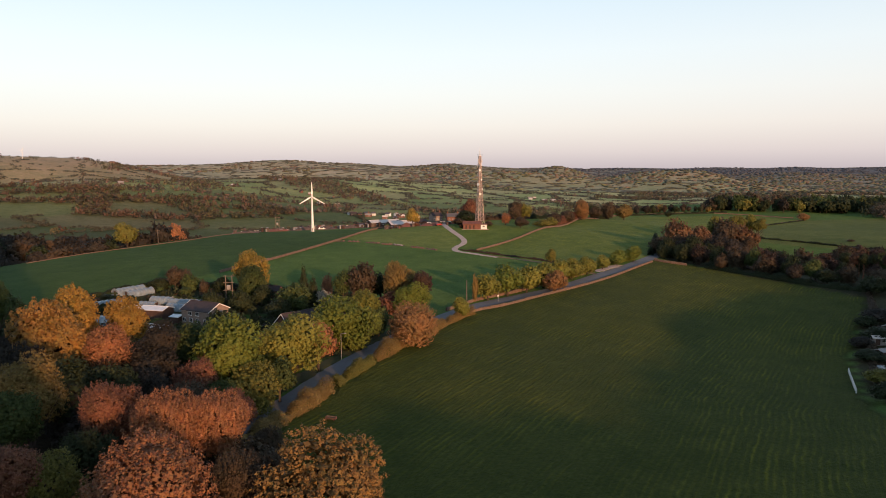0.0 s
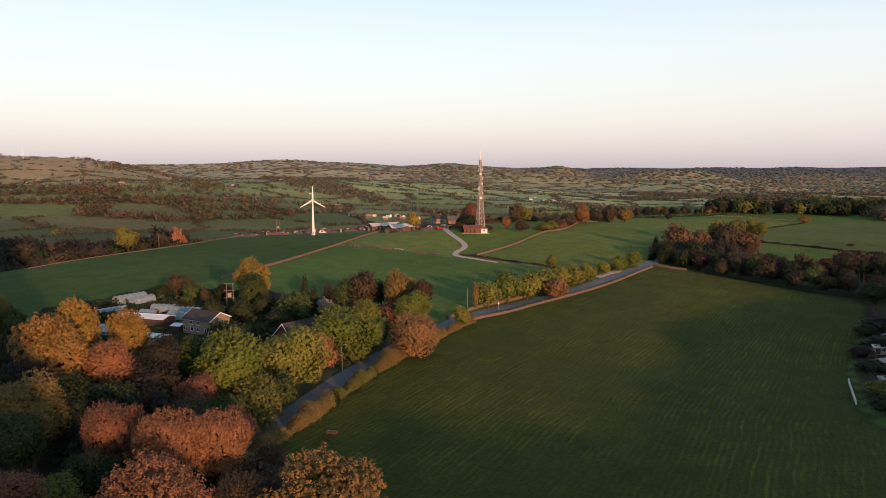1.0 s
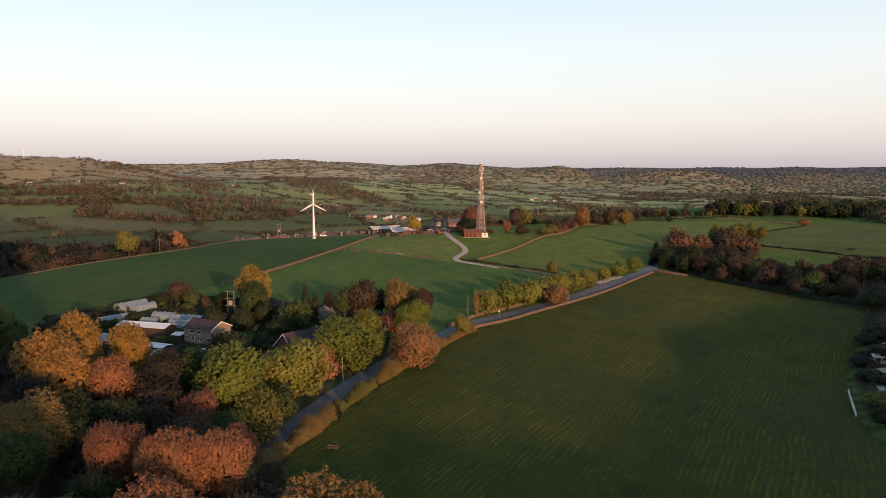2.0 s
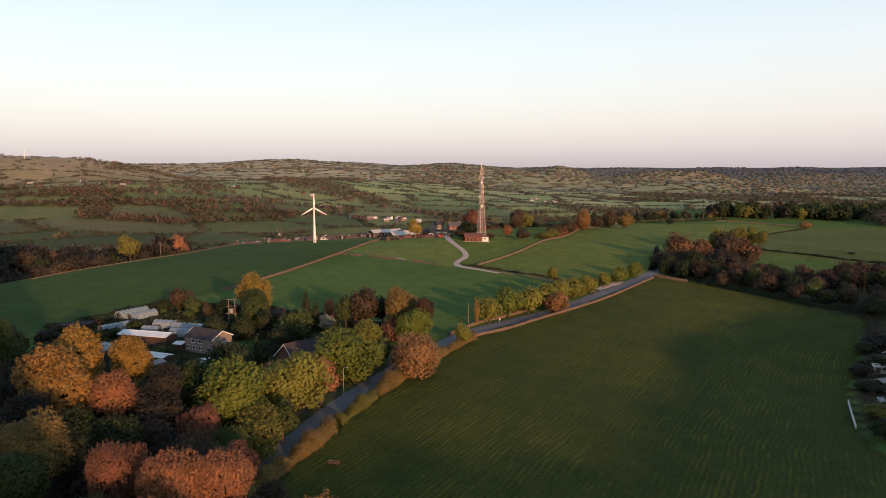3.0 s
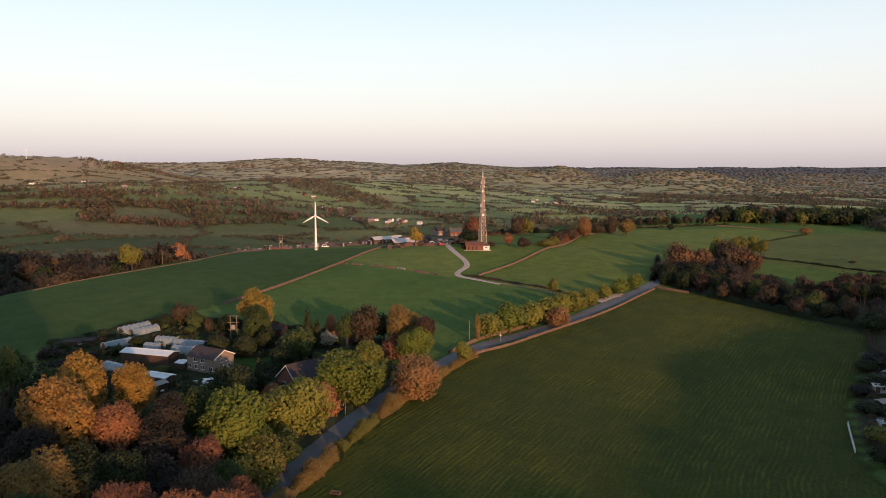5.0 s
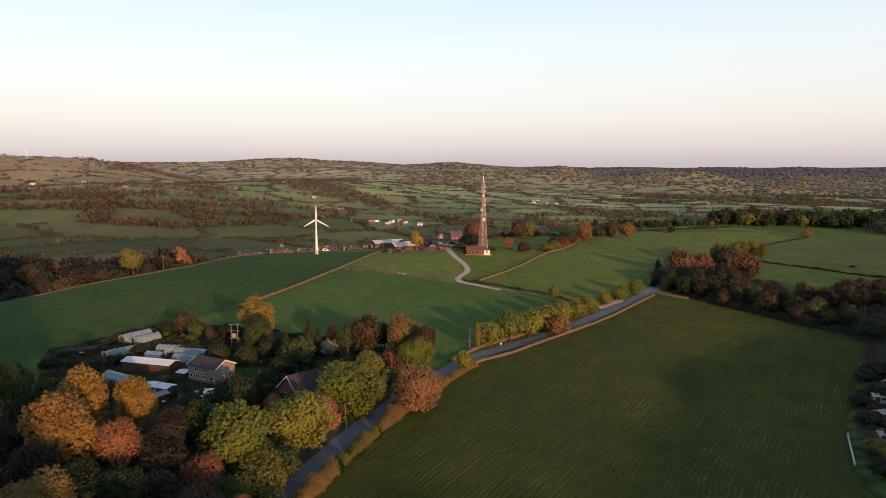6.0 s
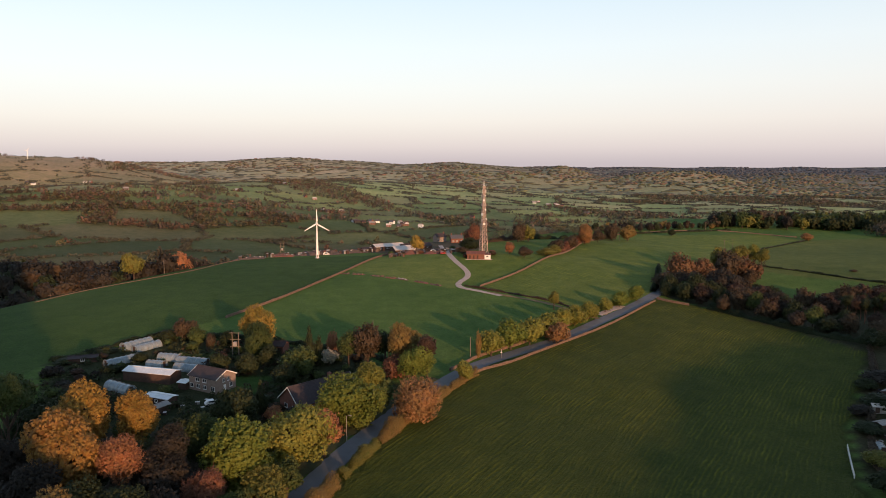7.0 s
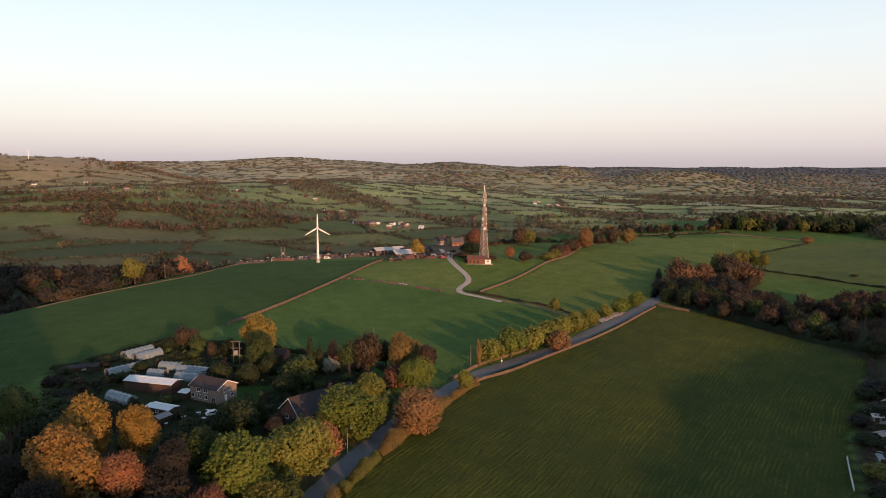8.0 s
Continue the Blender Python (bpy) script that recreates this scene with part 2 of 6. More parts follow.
# rises and dips of the near ground: height, centre, half widths, turn
NEAR = [
    (5.2, -60, 425, 170, 95, 10),
    (6, 25, 452, 60, 45, 0),
    (3.6, -130, 300, 90, 80, 0),
    (0.7, -60, 190, 60, 60, 0),
    (0.5, -40, 110, 50, 50, 0),
    (1.6, 55, 230, 28, 26, 0),
    (-0.6, 60, 180, 60, 60, 0),
    (-8.2, 110, 190, 60, 90, 0),
    (0.1, 80, 300, 60, 60, 0),
    (2.1, 110, 420, 60, 60, 0),
    (-9.5, 210, 380, 80, 80, 0),
    (-1.2, 220, 520, 120, 80, 0),
    (-4.5, 330, 620, 150, 100, 0),
    (2.6, -10, 560, 120, 60, 0),
    (5.6, 120, 540, 70, 60, 0),
]
def plateau(x, y):
    # inside is positive: west edge, north-west edge, north edge
    d = np.minimum((x + 204) * 0.92 - (y - 304) * 0.39 + 6, (x + 141) * 0.67 - (y - 453) * 0.75 + 10)
    d = np.where(y < 250, np.maximum(d, x + 240), d)
    d = np.minimum(d, 815 + 0.12 * x - y)
    return d
# rises of the vale and its skyline: height, centre, half widths
VALE = [
    (121, -1600, 2150, 520, 700), (60, -1150, 2250, 350, 400), (55, -700, 1250, 420, 420), (38, -420, 1700, 420, 380), (46, -250, 2200, 500, 500),
    (63, -250, 3300, 700, 600), (42, -1200, 4650, 330, 500), (40, -750, 4500, 400, 500), (34, -1900, 4600, 700, 600), (43, 100, 4200, 350, 400),
    (12, -300, 4300, 350, 400), (76, 600, 3600, 170, 220), (58, 960, 3300, 190, 260), (62, 1230, 3300, 190, 260), (34, 1050, 2750, 300, 200),
    (42, 500, 3000, 300, 300), (26, 100, 2950, 300, 350), (33, -1000, 900, 350, 350), (65, -1000, 3400, 600, 500), (24, 2050, 3800, 650, 350),
]
def valley(x, y):
    r = np.sqrt(x * x + y * y)
    h = -34 - 8 * sstep(500, 1000, r) + 84 * sstep(3300, 4750, y)
    for a, cx, cy, sx, sy in VALE:
        h = h + a * bump(x, y, cx, cy, sx, sy)
    return h + 28 * bump(x, y, -260, 420, 150, 130)
def near(x, y):
    h = 3.0 + 0 * x
    for a, cx, cy, sx, sy, turn in NEAR:
        h = h + a * bump(x, y, cx, cy, sx, sy, turn)
    return h
def ground(x, y):
    p = sstep(-42, 5, plateau(x, y))
    h = p * near(x, y) + (1 - p) * valley(x, y)
    far = sstep(550, 900, np.hypot(x, y))
    h = h + far * (3.0 * np.sin(x * 0.011 + 1.3 * np.sin(y * 0.006)) + 2.5 * np.sin(y * 0.013 + x * 0.004))
    # unseen rise added behind, shaped to take the low sun off the foreground
    across = 0.88 * x + 0.47 * y
    shade_crest = 48.6 + 3.0 * bump(across, 0, 38, 0, 16, 1) + 41 * (1 - sstep(-25, 12, across)) + 36 * (1 - sstep(-45, -18, across)) + 9.0 * sstep(125, 235, across) + 6 * sstep(240, 290, across) * (1 - sstep(380, 440, across)) + 1.2 * np.sin(across * 0.045) + 1.0 * np.sin(across * 0.11 + 1.0) + 0.7 * np.sin(across * 0.27)
    return h + shade_crest * np.exp(-((y - 0.53 * x + 235) * 0.88 / 70) ** 2)


def spot(x, y):
    return float(ground(np.array(float(x)), np.array(float(y))))


def inside(poly, x, y):
    hit = np.zeros(x.shape, bool)
    for (ax, ay), (bx, by) in zip(poly, poly[1:] + poly[:1]):
        crosses = ((ay > y) != (by > y)) & (x < (bx - ax) * (y - ay) / (by - ay + 1e-9) + ax)
        hit ^= crosses
    return hit


# field plan
CROP = [(-37, 96), (-26, 133), (-23.5, 142), (-16, 163), (-3, 196), (9, 221), (44, 265), (74, 300), (111, 352), (125, 339), (139, 322), (156, 291), (165, 267), (161, 255), (137, 221), (113, 186), (99, 157), (86, 110), (60, 40), (-30, 40)]
WOOD = [(-130, 20), (-30, 20), (-27, 100), (-38, 126), (-40, 150), (-62, 165), (-110, 172), (-135, 160)]
GARDEN = [(-135, 222), (-110, 255), (-70, 252), (-30, 236), (-14, 205), (-22, 170), (-45, 150), (-110, 172)]
LAWN = [(-62, 192), (-52, 200), (-58, 214), (-72, 210)]
YARD = [(-205, 500), (-120, 478), (-60, 500), (-30, 462), (8, 455), (30, 520), (10, 600), (-100, 640), (-140, 540)]
HILL = [(10, 365), (52, 415), (84, 484), (126, 584), (60, 600), (20, 540), (4, 452), (12, 400)]
HILL_LOW = [(-58, 405), (-30, 381), (3, 358), (11, 387), (2, 450), (-30, 470), (-46, 462)]
EAST = [(18, 364), (52, 415), (84, 484), (126, 584), (161, 658), (330, 700), (347, 660), (247, 550), (200, 470), (150, 400), (112, 362), (64, 312)]
BELT = [(112, 366), (124, 345), (137, 319), (152, 285), (162, 257), (136, 218), (115, 186), (100, 156), (140, 150), (230, 260), (250, 380), (225, 400), (200, 385), (190, 440), (140, 430)]
# west pasture: its shade is put into a darker grass colour
WEST_SHADE = [(-260, 300), (-250, 200), (-142, 190), (-134, 224), (-110, 260), (-94, 284), (-82, 318), (-70.4, 361), (-58.5, 406), (-49, 443), (-41, 468), (-120, 474), (-160, 440)]
CLOSE = [(200, 470), (247, 550), (347, 655), (480, 700), (520, 420), (273, 420)]


def cells(x, y):
    """Fields of the vale: the two nearest sites of a shaken grid, and the site's own random number."""
    size_x, size_y = 150.0, 105.0
    u, v = (x * 0.94 + y * 0.34) / size_x, (y * 0.94 - x * 0.34) / size_y
    iu, iv = np.floor(u), np.floor(v)
    d1, d2, who = np.full(x.shape, 9.0), np.full(x.shape, 9.0), np.zeros(x.shape)
    for a in (-1, 0, 1):
        for b in (-1, 0, 1):
            cu, cv = iu + a, iv + b
            h1 = np.modf(np.abs(np.sin(cu * 12.9898 + cv * 78.233) * 43758.5453))[0]
            h2 = np.modf(np.abs(np.sin(cu * 39.346 + cv * 11.135) * 24634.6345))[0]
            d = np.hypot((cu + 0.5 + (h1 - 0.5) * 0.8 - u), (cv + 0.5 + (h2 - 0.5) * 0.8 - v))
            closer = d < d1
            d2 = np.where(closer, d1, np.minimum(d2, d))
            who = np.where(closer, np.modf(h1 * 7.13 + h2 * 3.77)[0], who)
            d1 = np.where(closer, d, d1)
    return (d2 - d1) * 0.5 * size_y, who


def steps(first, last, low, high, fine, growth):
    """Grid lines: fine between low and high, wider and wider outside."""
    out = list(np.arange(low, high + fine, fine))
    while out[-1] < last:
        out.append(out[-1] + fine + (out[-1] - high) * growth)
    back = [low]
    while back[-1] > first:
        back.append(back[-1] - fine - (low - back[-1]) * growth)
    return np.array(back[:0:-1] + out)


def build_ground():
    gx, gy = steps(-4900, 4900, -150, 180, 3.2, 0.026), steps(-2500, 4985, 60, 420, 3.2, 0.016)
    X, Y = np.meshgrid(gx, gy)
    Z = ground(X, Y)
    ny, nx = X.shape
    k = np.arange(nx * ny).reshape(ny, nx)
    faces = np.stack([k[:-1, :-1], k[:-1, 1:], k[1:, 1:], k[1:, :-1]], -1).reshape(-1, 4)
    me = bpy.data.meshes.new("ground")
    me.vertices.add(nx * ny), me.loops.add(faces.size), me.polygons.add(len(faces))
    me.vertices.foreach_set("co", np.stack([X, Y, Z], -1).astype(np.float32).ravel())
    me.loops.foreach_set("vertex_index", faces.astype(np.int32).ravel())
    me.polygons.foreach_set("loop_start", np.arange(0, faces.size, 4, dtype=np.int32))
    me.polygons.foreach_set("loop_total", np.full(len(faces), 4, np.int32))
    me.polygons.foreach_set("use_smooth", np.ones(len(faces), bool))
    tint = np.empty((ny, nx, 3))
    tint[:] = (0.078, 0.140, 0.030)
    edge, who = cells(X, Y)
    choice = np.array([(0.085, 0.125, 0.040), (0.115, 0.155, 0.050), (0.120, 0.140, 0.055), (0.070, 0.105, 0.036), (0.105, 0.140, 0.046), (0.078, 0.118, 0.038), (0.095, 0.120, 0.046)])
    vale = choice[(who * len(choice)).astype(int) % len(choice)]
    # darker near and paler, bluer afar: valley shade and haze put into field colour
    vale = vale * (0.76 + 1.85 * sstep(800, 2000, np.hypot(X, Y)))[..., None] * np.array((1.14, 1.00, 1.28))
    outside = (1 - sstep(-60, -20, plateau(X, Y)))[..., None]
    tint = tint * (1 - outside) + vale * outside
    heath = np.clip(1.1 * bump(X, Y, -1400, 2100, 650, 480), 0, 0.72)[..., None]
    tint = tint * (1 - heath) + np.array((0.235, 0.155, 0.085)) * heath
    # pale tint growing with distance imitates haze over the far land
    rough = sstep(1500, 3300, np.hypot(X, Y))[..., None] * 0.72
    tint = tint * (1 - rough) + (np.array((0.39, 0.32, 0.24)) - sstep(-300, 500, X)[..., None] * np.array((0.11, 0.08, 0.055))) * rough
    # bluish tint paints haze over the far right ridge
    ridge_haze = np.clip(1.2 * bump(X, Y, 2300, 4200, 1500, 650), 0, 0.9)[..., None]
    tint = tint * (1 - ridge_haze) + np.array((0.095, 0.105, 0.125)) * ridge_haze
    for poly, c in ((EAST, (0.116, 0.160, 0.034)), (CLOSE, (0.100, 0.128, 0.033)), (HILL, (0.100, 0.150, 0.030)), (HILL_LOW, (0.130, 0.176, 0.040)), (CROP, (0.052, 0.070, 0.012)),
                    (GARDEN, (0.034, 0.042, 0.018)), (LAWN, (0.045, 0.095, 0.02)), (WOOD, (0.030, 0.024, 0.014)), (BELT, (0.045, 0.045, 0.022)), (WEST_SHADE, (0.045, 0.088, 0.018)), (YARD, (0.085, 0.075, 0.05))):
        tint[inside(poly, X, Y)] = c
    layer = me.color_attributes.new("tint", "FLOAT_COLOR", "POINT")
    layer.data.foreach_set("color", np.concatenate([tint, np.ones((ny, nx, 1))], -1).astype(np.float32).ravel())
    # drilled rows run beside the road and bend round at the far headland; light streaks are painted across the upper
    # pasture
    along, across = (X - 62) * 0.48 + (Y - 150) * 0.877, (X - 62) * 0.877 - (Y - 150) * 0.48
    crop = inside(CROP, X, Y)
    drill = np.stack([np.where(crop, across - 0.0005 * np.maximum(along + 10, 0) ** 2, (X * 0.75 + Y * 0.66) * 0.42), crop * 1.0 + 0.85 * inside(EAST, X, Y), np.where(crop, X * 0.4 + Y * 0.917, Y * 0.75 - X * 0.66)], -1)
    rows = me.attributes.new("drill", "FLOAT_VECTOR", "POINT")
    rows.data.foreach_set("vector", drill.astype(np.float32).ravel())
    me.materials.append(GROUND)
    me.update(calc_edges=True)
    return tagged(new("ground", me), "green pasture and crop land running to hills", "ground", kind="structure")


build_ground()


def smooth_line(pts, gap):
    """Points along a soft line through pts, about gap metres apart."""
    p = np.array(pts, float)
    q = np.vstack([2 * p[0] - p[1], p, 2 * p[-1] - p[-2]])
    out = []
    for i in range(1, len(q) - 2):
        k = max(2, int(np.linalg.norm(q[i + 1] - q[i]) / gap))
        for s in np.arange(k) / k:
            out.append(0.5 * (2 * q[i] + (q[i + 1] - q[i - 1]) * s + (2 * q[i - 1] - 5 * q[i] + 4 * q[i + 1] - q[i + 2]) * s * s + (3 * q[i] - q[i - 1] - 3 * q[i + 1] + q[i + 2]) * s ** 3))
    return np.array(out + [p[-1]])


def sides_of(line):
    d = np.gradient(line, axis=0)
    d /= np.linalg.norm(d, axis=1)[:, None]
    return np.stack([-d[:, 1], d[:, 0]], 1)


def ribbon(name, pts, width, lift, mat, label, category, wander=0.0, thick=0.12):
    """A made way laid on the ground, with a real edge."""
    line = smooth_line(pts, 2.0)
    side = sides_of(line)
    rng = np.random.default_rng(len(pts))
    verts, faces = [], []
    for i, (p, s) in enumerate(zip(line, side)):
        w = width / 2 + wander * rng.normal()
        for f, down in ((-1, thick), (-1, 0), (-0.5, 0), (0, 0), (0.5, 0), (1, 0), (1, thick)):
            q = p + s * w * f
            verts.append((q[0], q[1], spot(*q) + lift + 0.05 * (1 - abs(f)) - down))
        if i:
            a, b = (i - 1) * 7, i * 7
            faces += [(a + k, a + k + 1, b + k + 1, b + k) for k in range(6)]
    ob = new(name, mesh_of(name, verts, faces, mat))
    return tagged(ob, label, category, kind="structure")


ROAD = [(-52, 92), (-40, 112), (-31, 132), (-26.5, 149), (-20.5, 166), (-13.5, 184), (0.6, 213), (11.4, 230.4), (27, 247), (43.5, 265.4), (67.6, 298), (87, 323.4), (114.6, 365.4), (133, 400), (150, 450)]
TRACK_LINE = [(28, 344.5), (17.3, 354), (8.5, 361), (6.3, 368), (7.8, 376), (11.5, 386), (12.3, 396), (10.3, 407), (6.2, 421), (2.6, 437), (0.5, 456), (-1.5, 485), (-3, 515), (-5, 540)]
LANE = [(8.5, 361), (26, 348.4), (47.6, 332), (62, 313), (69, 303)]
ribbon("road", ROAD, 5.8, 0.10, ASPHALT, "worn grey asphalt country road", "road")
ribbon("farm_track", TRACK_LINE, 3.3, 0.10, TRACK, "pale stony farm track up the hill", "track", 0.1)
ribbon("lane", LANE, 3.0, 0.08, DRY_GRASS, "rough grassy lane between walls", "lane", 0.3)
ribbon("verge", [(-44.5, 117), (-35.5, 136), (-30.5, 152), (-24, 170), (-17, 187), (-4, 214)], 3.4, 0.14, VERGE_GRASS, "mown grass verge beside the road", "verge", 0.4)
ribbon("lay_by", [(70, 310), (78, 320), (86, 330)], 4.0, 0.13, TRACK, "pale gravel lay-by at the roadside", "lay-by", 0.3)


def stone_wall(pts, height=1.25, thick=0.7, label="rough dry stone wall lit by low sun", gap=0.8):
    """Field wall of rough courses with an uneven coping."""
    line = smooth_line(pts, gap)
    side = sides_of(line)
    rng = np.random.default_rng(int(abs(pts[0][0]) * 7 + 3))
    verts, faces = [], []
    for i, (p, s) in enumerate(zip(line, side)):
        h = height * (0.86 + 0.28 * rng.random())
        g = spot(*p)
        for f, z in ((-1, -0.3), (-0.95, 0.45 * h), (-0.75, h * 0.8), (-0.8, h * 0.82), (-0.5, h), (0.5, h), (0.8, h * 0.82), (0.75, h * 0.8), (0.95, 0.45 * h), (1, -0.3)):
            q = p + s * (thick / 2 * f + 0.06 * rng.normal())
            verts.append((q[0], q[1], g + z + (0.05 * rng.normal() if z > 0 else 0)))
        if i:
            a, b = (i - 1) * 10, i * 10
            faces += [(a + k, b + k, b + k + 1, a + k + 1) for k in range(9)]
    faces += [tuple(range(10)), tuple(range(len(verts) - 1, len(verts) - 11, -1))]
    return tagged(new("field_wall", mesh_of("field_wall", verts, faces, STONE)), label, "wall", "field walls", "structure")


stone_wall([(1.5, 206), (10.3, 221.9), (22.5, 233.4), (37.4, 251.4), (47.9, 264.9), (68.6, 290.4), (79.2, 304.4), (89.0, 318.4), (106.6, 343.9)], 0.9, 0.55, label="dry stone wall between road and crop field")
stone_wall([(-94, 284), (-82, 318), (-70.4, 361), (-58.5, 406), (-49, 443), (-41, 468)], 1.1, 0.6, "dry stone wall across the sheep pasture")
stone_wall([(17.9, 364.4), (51.6, 415.4), (84.2, 484), (110, 545), (126, 584), (161, 658)], 1.05, 0.5, label="dry stone wall climbing the hill pasture")
stone_wall([(1, 222), (12.5, 240.5), (27, 256), (41, 275), (64, 304)], 1.1, label="dry stone wall below the roadside trees")
stone_wall([(-196, 318), (-186, 345), (-177, 362), (-163, 388), (-153, 410), (-146, 444), (-140, 468)], 0.4, 0.45, "grey stone wall along the brow of the sheep pasture")
stone_wall([(109, 349), (114, 344), (122, 338.5)], 1.2, label="broken stone wall at the field corner")
stone_wall([(220, 481), (245, 458), (273, 420), (300, 390)], 0.45, 1.2, "dark overgrown wall between pastures")
stone_wall([(205, 468), (246, 550), (300, 610), (347, 655)], 0.9, 0.9, "low stone wall between upper pastures")
stone_wall([(348, 676), (277, 716), (200, 690), (161, 660)], 0.9, 0.9, "low stone wall on the skyline pasture")


# ---------------------------------------------------------------- trees
def leaf_quads(centres, normals, size, rng, stretch=1.35, loose=0.26):
    k = len(centres)
    n = normals / (np.linalg.norm(normals, axis=1)[:, None] + 1e-6) + rng.normal(0, loose, (k, 3))
    n /= np.linalg.norm(n, axis=1)[:, None]
    a = np.cross(n, rng.normal(0, 1, (k, 3)))
    a /= np.linalg.norm(a, axis=1)[:, None]
    b = np.cross(n, a)
    s = size * rng.uniform(0.6, 1.4, (k, 1))
    a, b, fold = a * s * stretch, b * s, n * s * 0.45
    return np.stack([centres - a, centres - b * 0.9 - fold, centres + a, centres + b * 0.9 - fold], 1)


TUFTS = {"x": 1100, "n": 700, "m": 230, "s": 60, "f": 12}


def crown_points(seed, style, count, near="m"):
    """Leaf places and outward ways of a crown two units wide and high: big lobes, set all over with tufts of leaves."""
    rng = np.random.default_rng(seed)
    lobes = {"round": 13, "feather": 17, "cone": 14, "low": 12}[style]
    up, turn = 1 - 2 * (np.arange(lobes) + 0.5) / lobes, np.arange(lobes) * 2.39996 + rng.uniform(0, 6)
    flat = np.sqrt(1 - up * up)
    c = np.stack([flat * np.cos(turn), flat * np.sin(turn), up], 1)
    if style == "cone":
        c[:, 2] = np.linspace(-0.8, 0.85, lobes)
        c[:, :2] *= ((0.95 - c[:, 2]) * 0.32)[:, None] / (flat + 0.05)[:, None]
        r = 0.10 + 0.3 * (0.95 - c[:, 2]) / 1.8
    else:
        c = c * rng.uniform(0.32, 0.66, (lobes, 1)) + rng.normal(0, 0.08, (lobes, 3))
        r = rng.uniform(0.26, 0.50, lobes) * (0.85 if style == "feather" else 1.0)
        c[:, 2] = np.maximum(c[:, 2], -0.5) * (0.75 if style == "low" else 1.0)
    # tufts stand on the outside of the lobes, none too near the next
    tufts = TUFTS[near]
    pick = rng.choice(lobes, tufts * 24, p=r ** 2 / (r ** 2).sum())
    d = rng.normal(0, 1, (tufts * 24, 3))
    d /= np.linalg.norm(d, axis=1)[:, None]
    site = c[pick] + d * (r[pick] * rng.uniform(0.86, 1.16, len(pick)))[:, None]
    deep = np.linalg.norm(site[:, None] - c[None], axis=2) < r[None] * 0.86
    deep[np.arange(len(pick)), pick] = False
    ok = ~deep.any(1)
    site, d = site[ok], d[ok]
    gap, kept = 2.5 / math.sqrt(tufts), []
    for k in range(len(site)):
        if not kept or np.min(np.linalg.norm(site[kept] - site[k], axis=1)) > gap:
            kept.append(k)
        if len(kept) == tufts:
            break
    site, d = site[kept], d[kept]
    d = d + np.array((0, 0, 0.9 if style == "feather" else 0.35))
    d /= np.linalg.norm(d, axis=1)[:, None]
    wide = gap * rng.uniform(0.40, 0.75, len(site))
    tall = wide * (rng.uniform(1.6, 4.0, len(site)) if style == "feather" else rng.uniform(0.8, 2.8, len(site)))
    which = rng.integers(0, len(site), count)
    w = rng.normal(0, 1, (count, 3))
    w /= np.linalg.norm(w, axis=1)[:, None]
    w = np.where(((w * d[which]).sum(1) < -0.25)[:, None], -w, w)
    rise = (w * d[which]).sum(1)[:, None] * d[which]
    p = site[which] + ((w - rise) * wide[which][:, None] + rise * tall[which][:, None]) * rng.uniform(0.8, 1.06, (count, 1))
    out = w + 0.45 * d[which]
    top = np.percentile(np.abs(p[:, :2]), 98.5)
    return p / np.array([top, top, np.percentile(p[:, 2], 99.6)]), out / np.linalg.norm(out, axis=1)[:, None]


def crown_mesh(style, seed, count, size, near):
    """Leaves in tufts over a closed inner layer of larger leaves."""
    p, d = crown_points(seed, style, count, near)
    rng = np.random.default_rng(seed + 50)
    inner = count // 5
    quads = np.concatenate([leaf_quads(p, d, size, rng), leaf_quads(p[:inner] * 0.80, p[:inner], size * 2.8, rng)])
    return quads_mesh("crown", quads, LEAVES)


def trunk_mesh(seed, limbs=9):
    """Tapered trunk of unit height with limbs that fork into the crown."""
    rng = random.Random(seed)
    bm = bmesh.new()
    rod(bm, (0, 0, -0.03), (0.01, 0, 0.07), 0.045, 0.03, 8)
    rod(bm, (0.01, 0, 0.065), (0.02, 0.01, 0.42), 0.03, 0.022, 8)
    rod(bm, (0.02, 0.01, 0.41), (0.0, 0.0, 0.86), 0.022, 0.006, 7)
    for k in range(limbs):
        a, z = 6.283 * (k / limbs + rng.uniform(-0.05, 0.05)), rng.uniform(0.28, 0.6)
        reach = rng.uniform(0.18, 0.3)
        mid = Vector((math.cos(a) * reach * 0.55, math.sin(a) * reach * 0.55, z + 0.12))
        tip = Vector((math.cos(a + 0.2) * reach, math.sin(a + 0.2) * reach, z + rng.uniform(0.2, 0.34)))
        rod(bm, (0.015, 0.005, z), mid, 0.013, 0.009, 5)
        rod(bm, mid, tip, 0.009, 0.003, 5)
        rod(bm, mid, mid + Vector((rng.uniform(-0.1, 0.1), rng.uniform(-0.1, 0.1), 0.16)), 0.007, 0.002, 4)
    me = bpy.data.meshes.new("trunk")
    bm.to_mesh(me)
    bm.free()
    me.materials.append(BARK)
    return me


CROWNS = {(s, "n"): [crown_mesh(s, k, 11000, 0.0192, "n") for k in (1, 2, 3)] for s in ("round", "feather")}
CROWNS.update({(s, "m"): [crown_mesh(s, k + 9, 1900, 0.048, "m") for k in (1, 2, 3)] for s in ("round", "feather", "cone", "low")})
CROWNS.update({(s, "x"): [crown_mesh(s, k + 29, 22000, 0.0136, "x") for k in (1, 2)] for s in ("round", "feather")})
CROWNS.update({(s, "s"): [crown_mesh(s, k + 19, 460, 0.100, "s") for k in (1, 2, 3)] for s in ("round", "feather", "low")})
TRUNKS, FAR_TRUNKS = [trunk_mesh(k) for k in range(4)], [trunk_mesh(k + 7, 2) for k in range(2)]
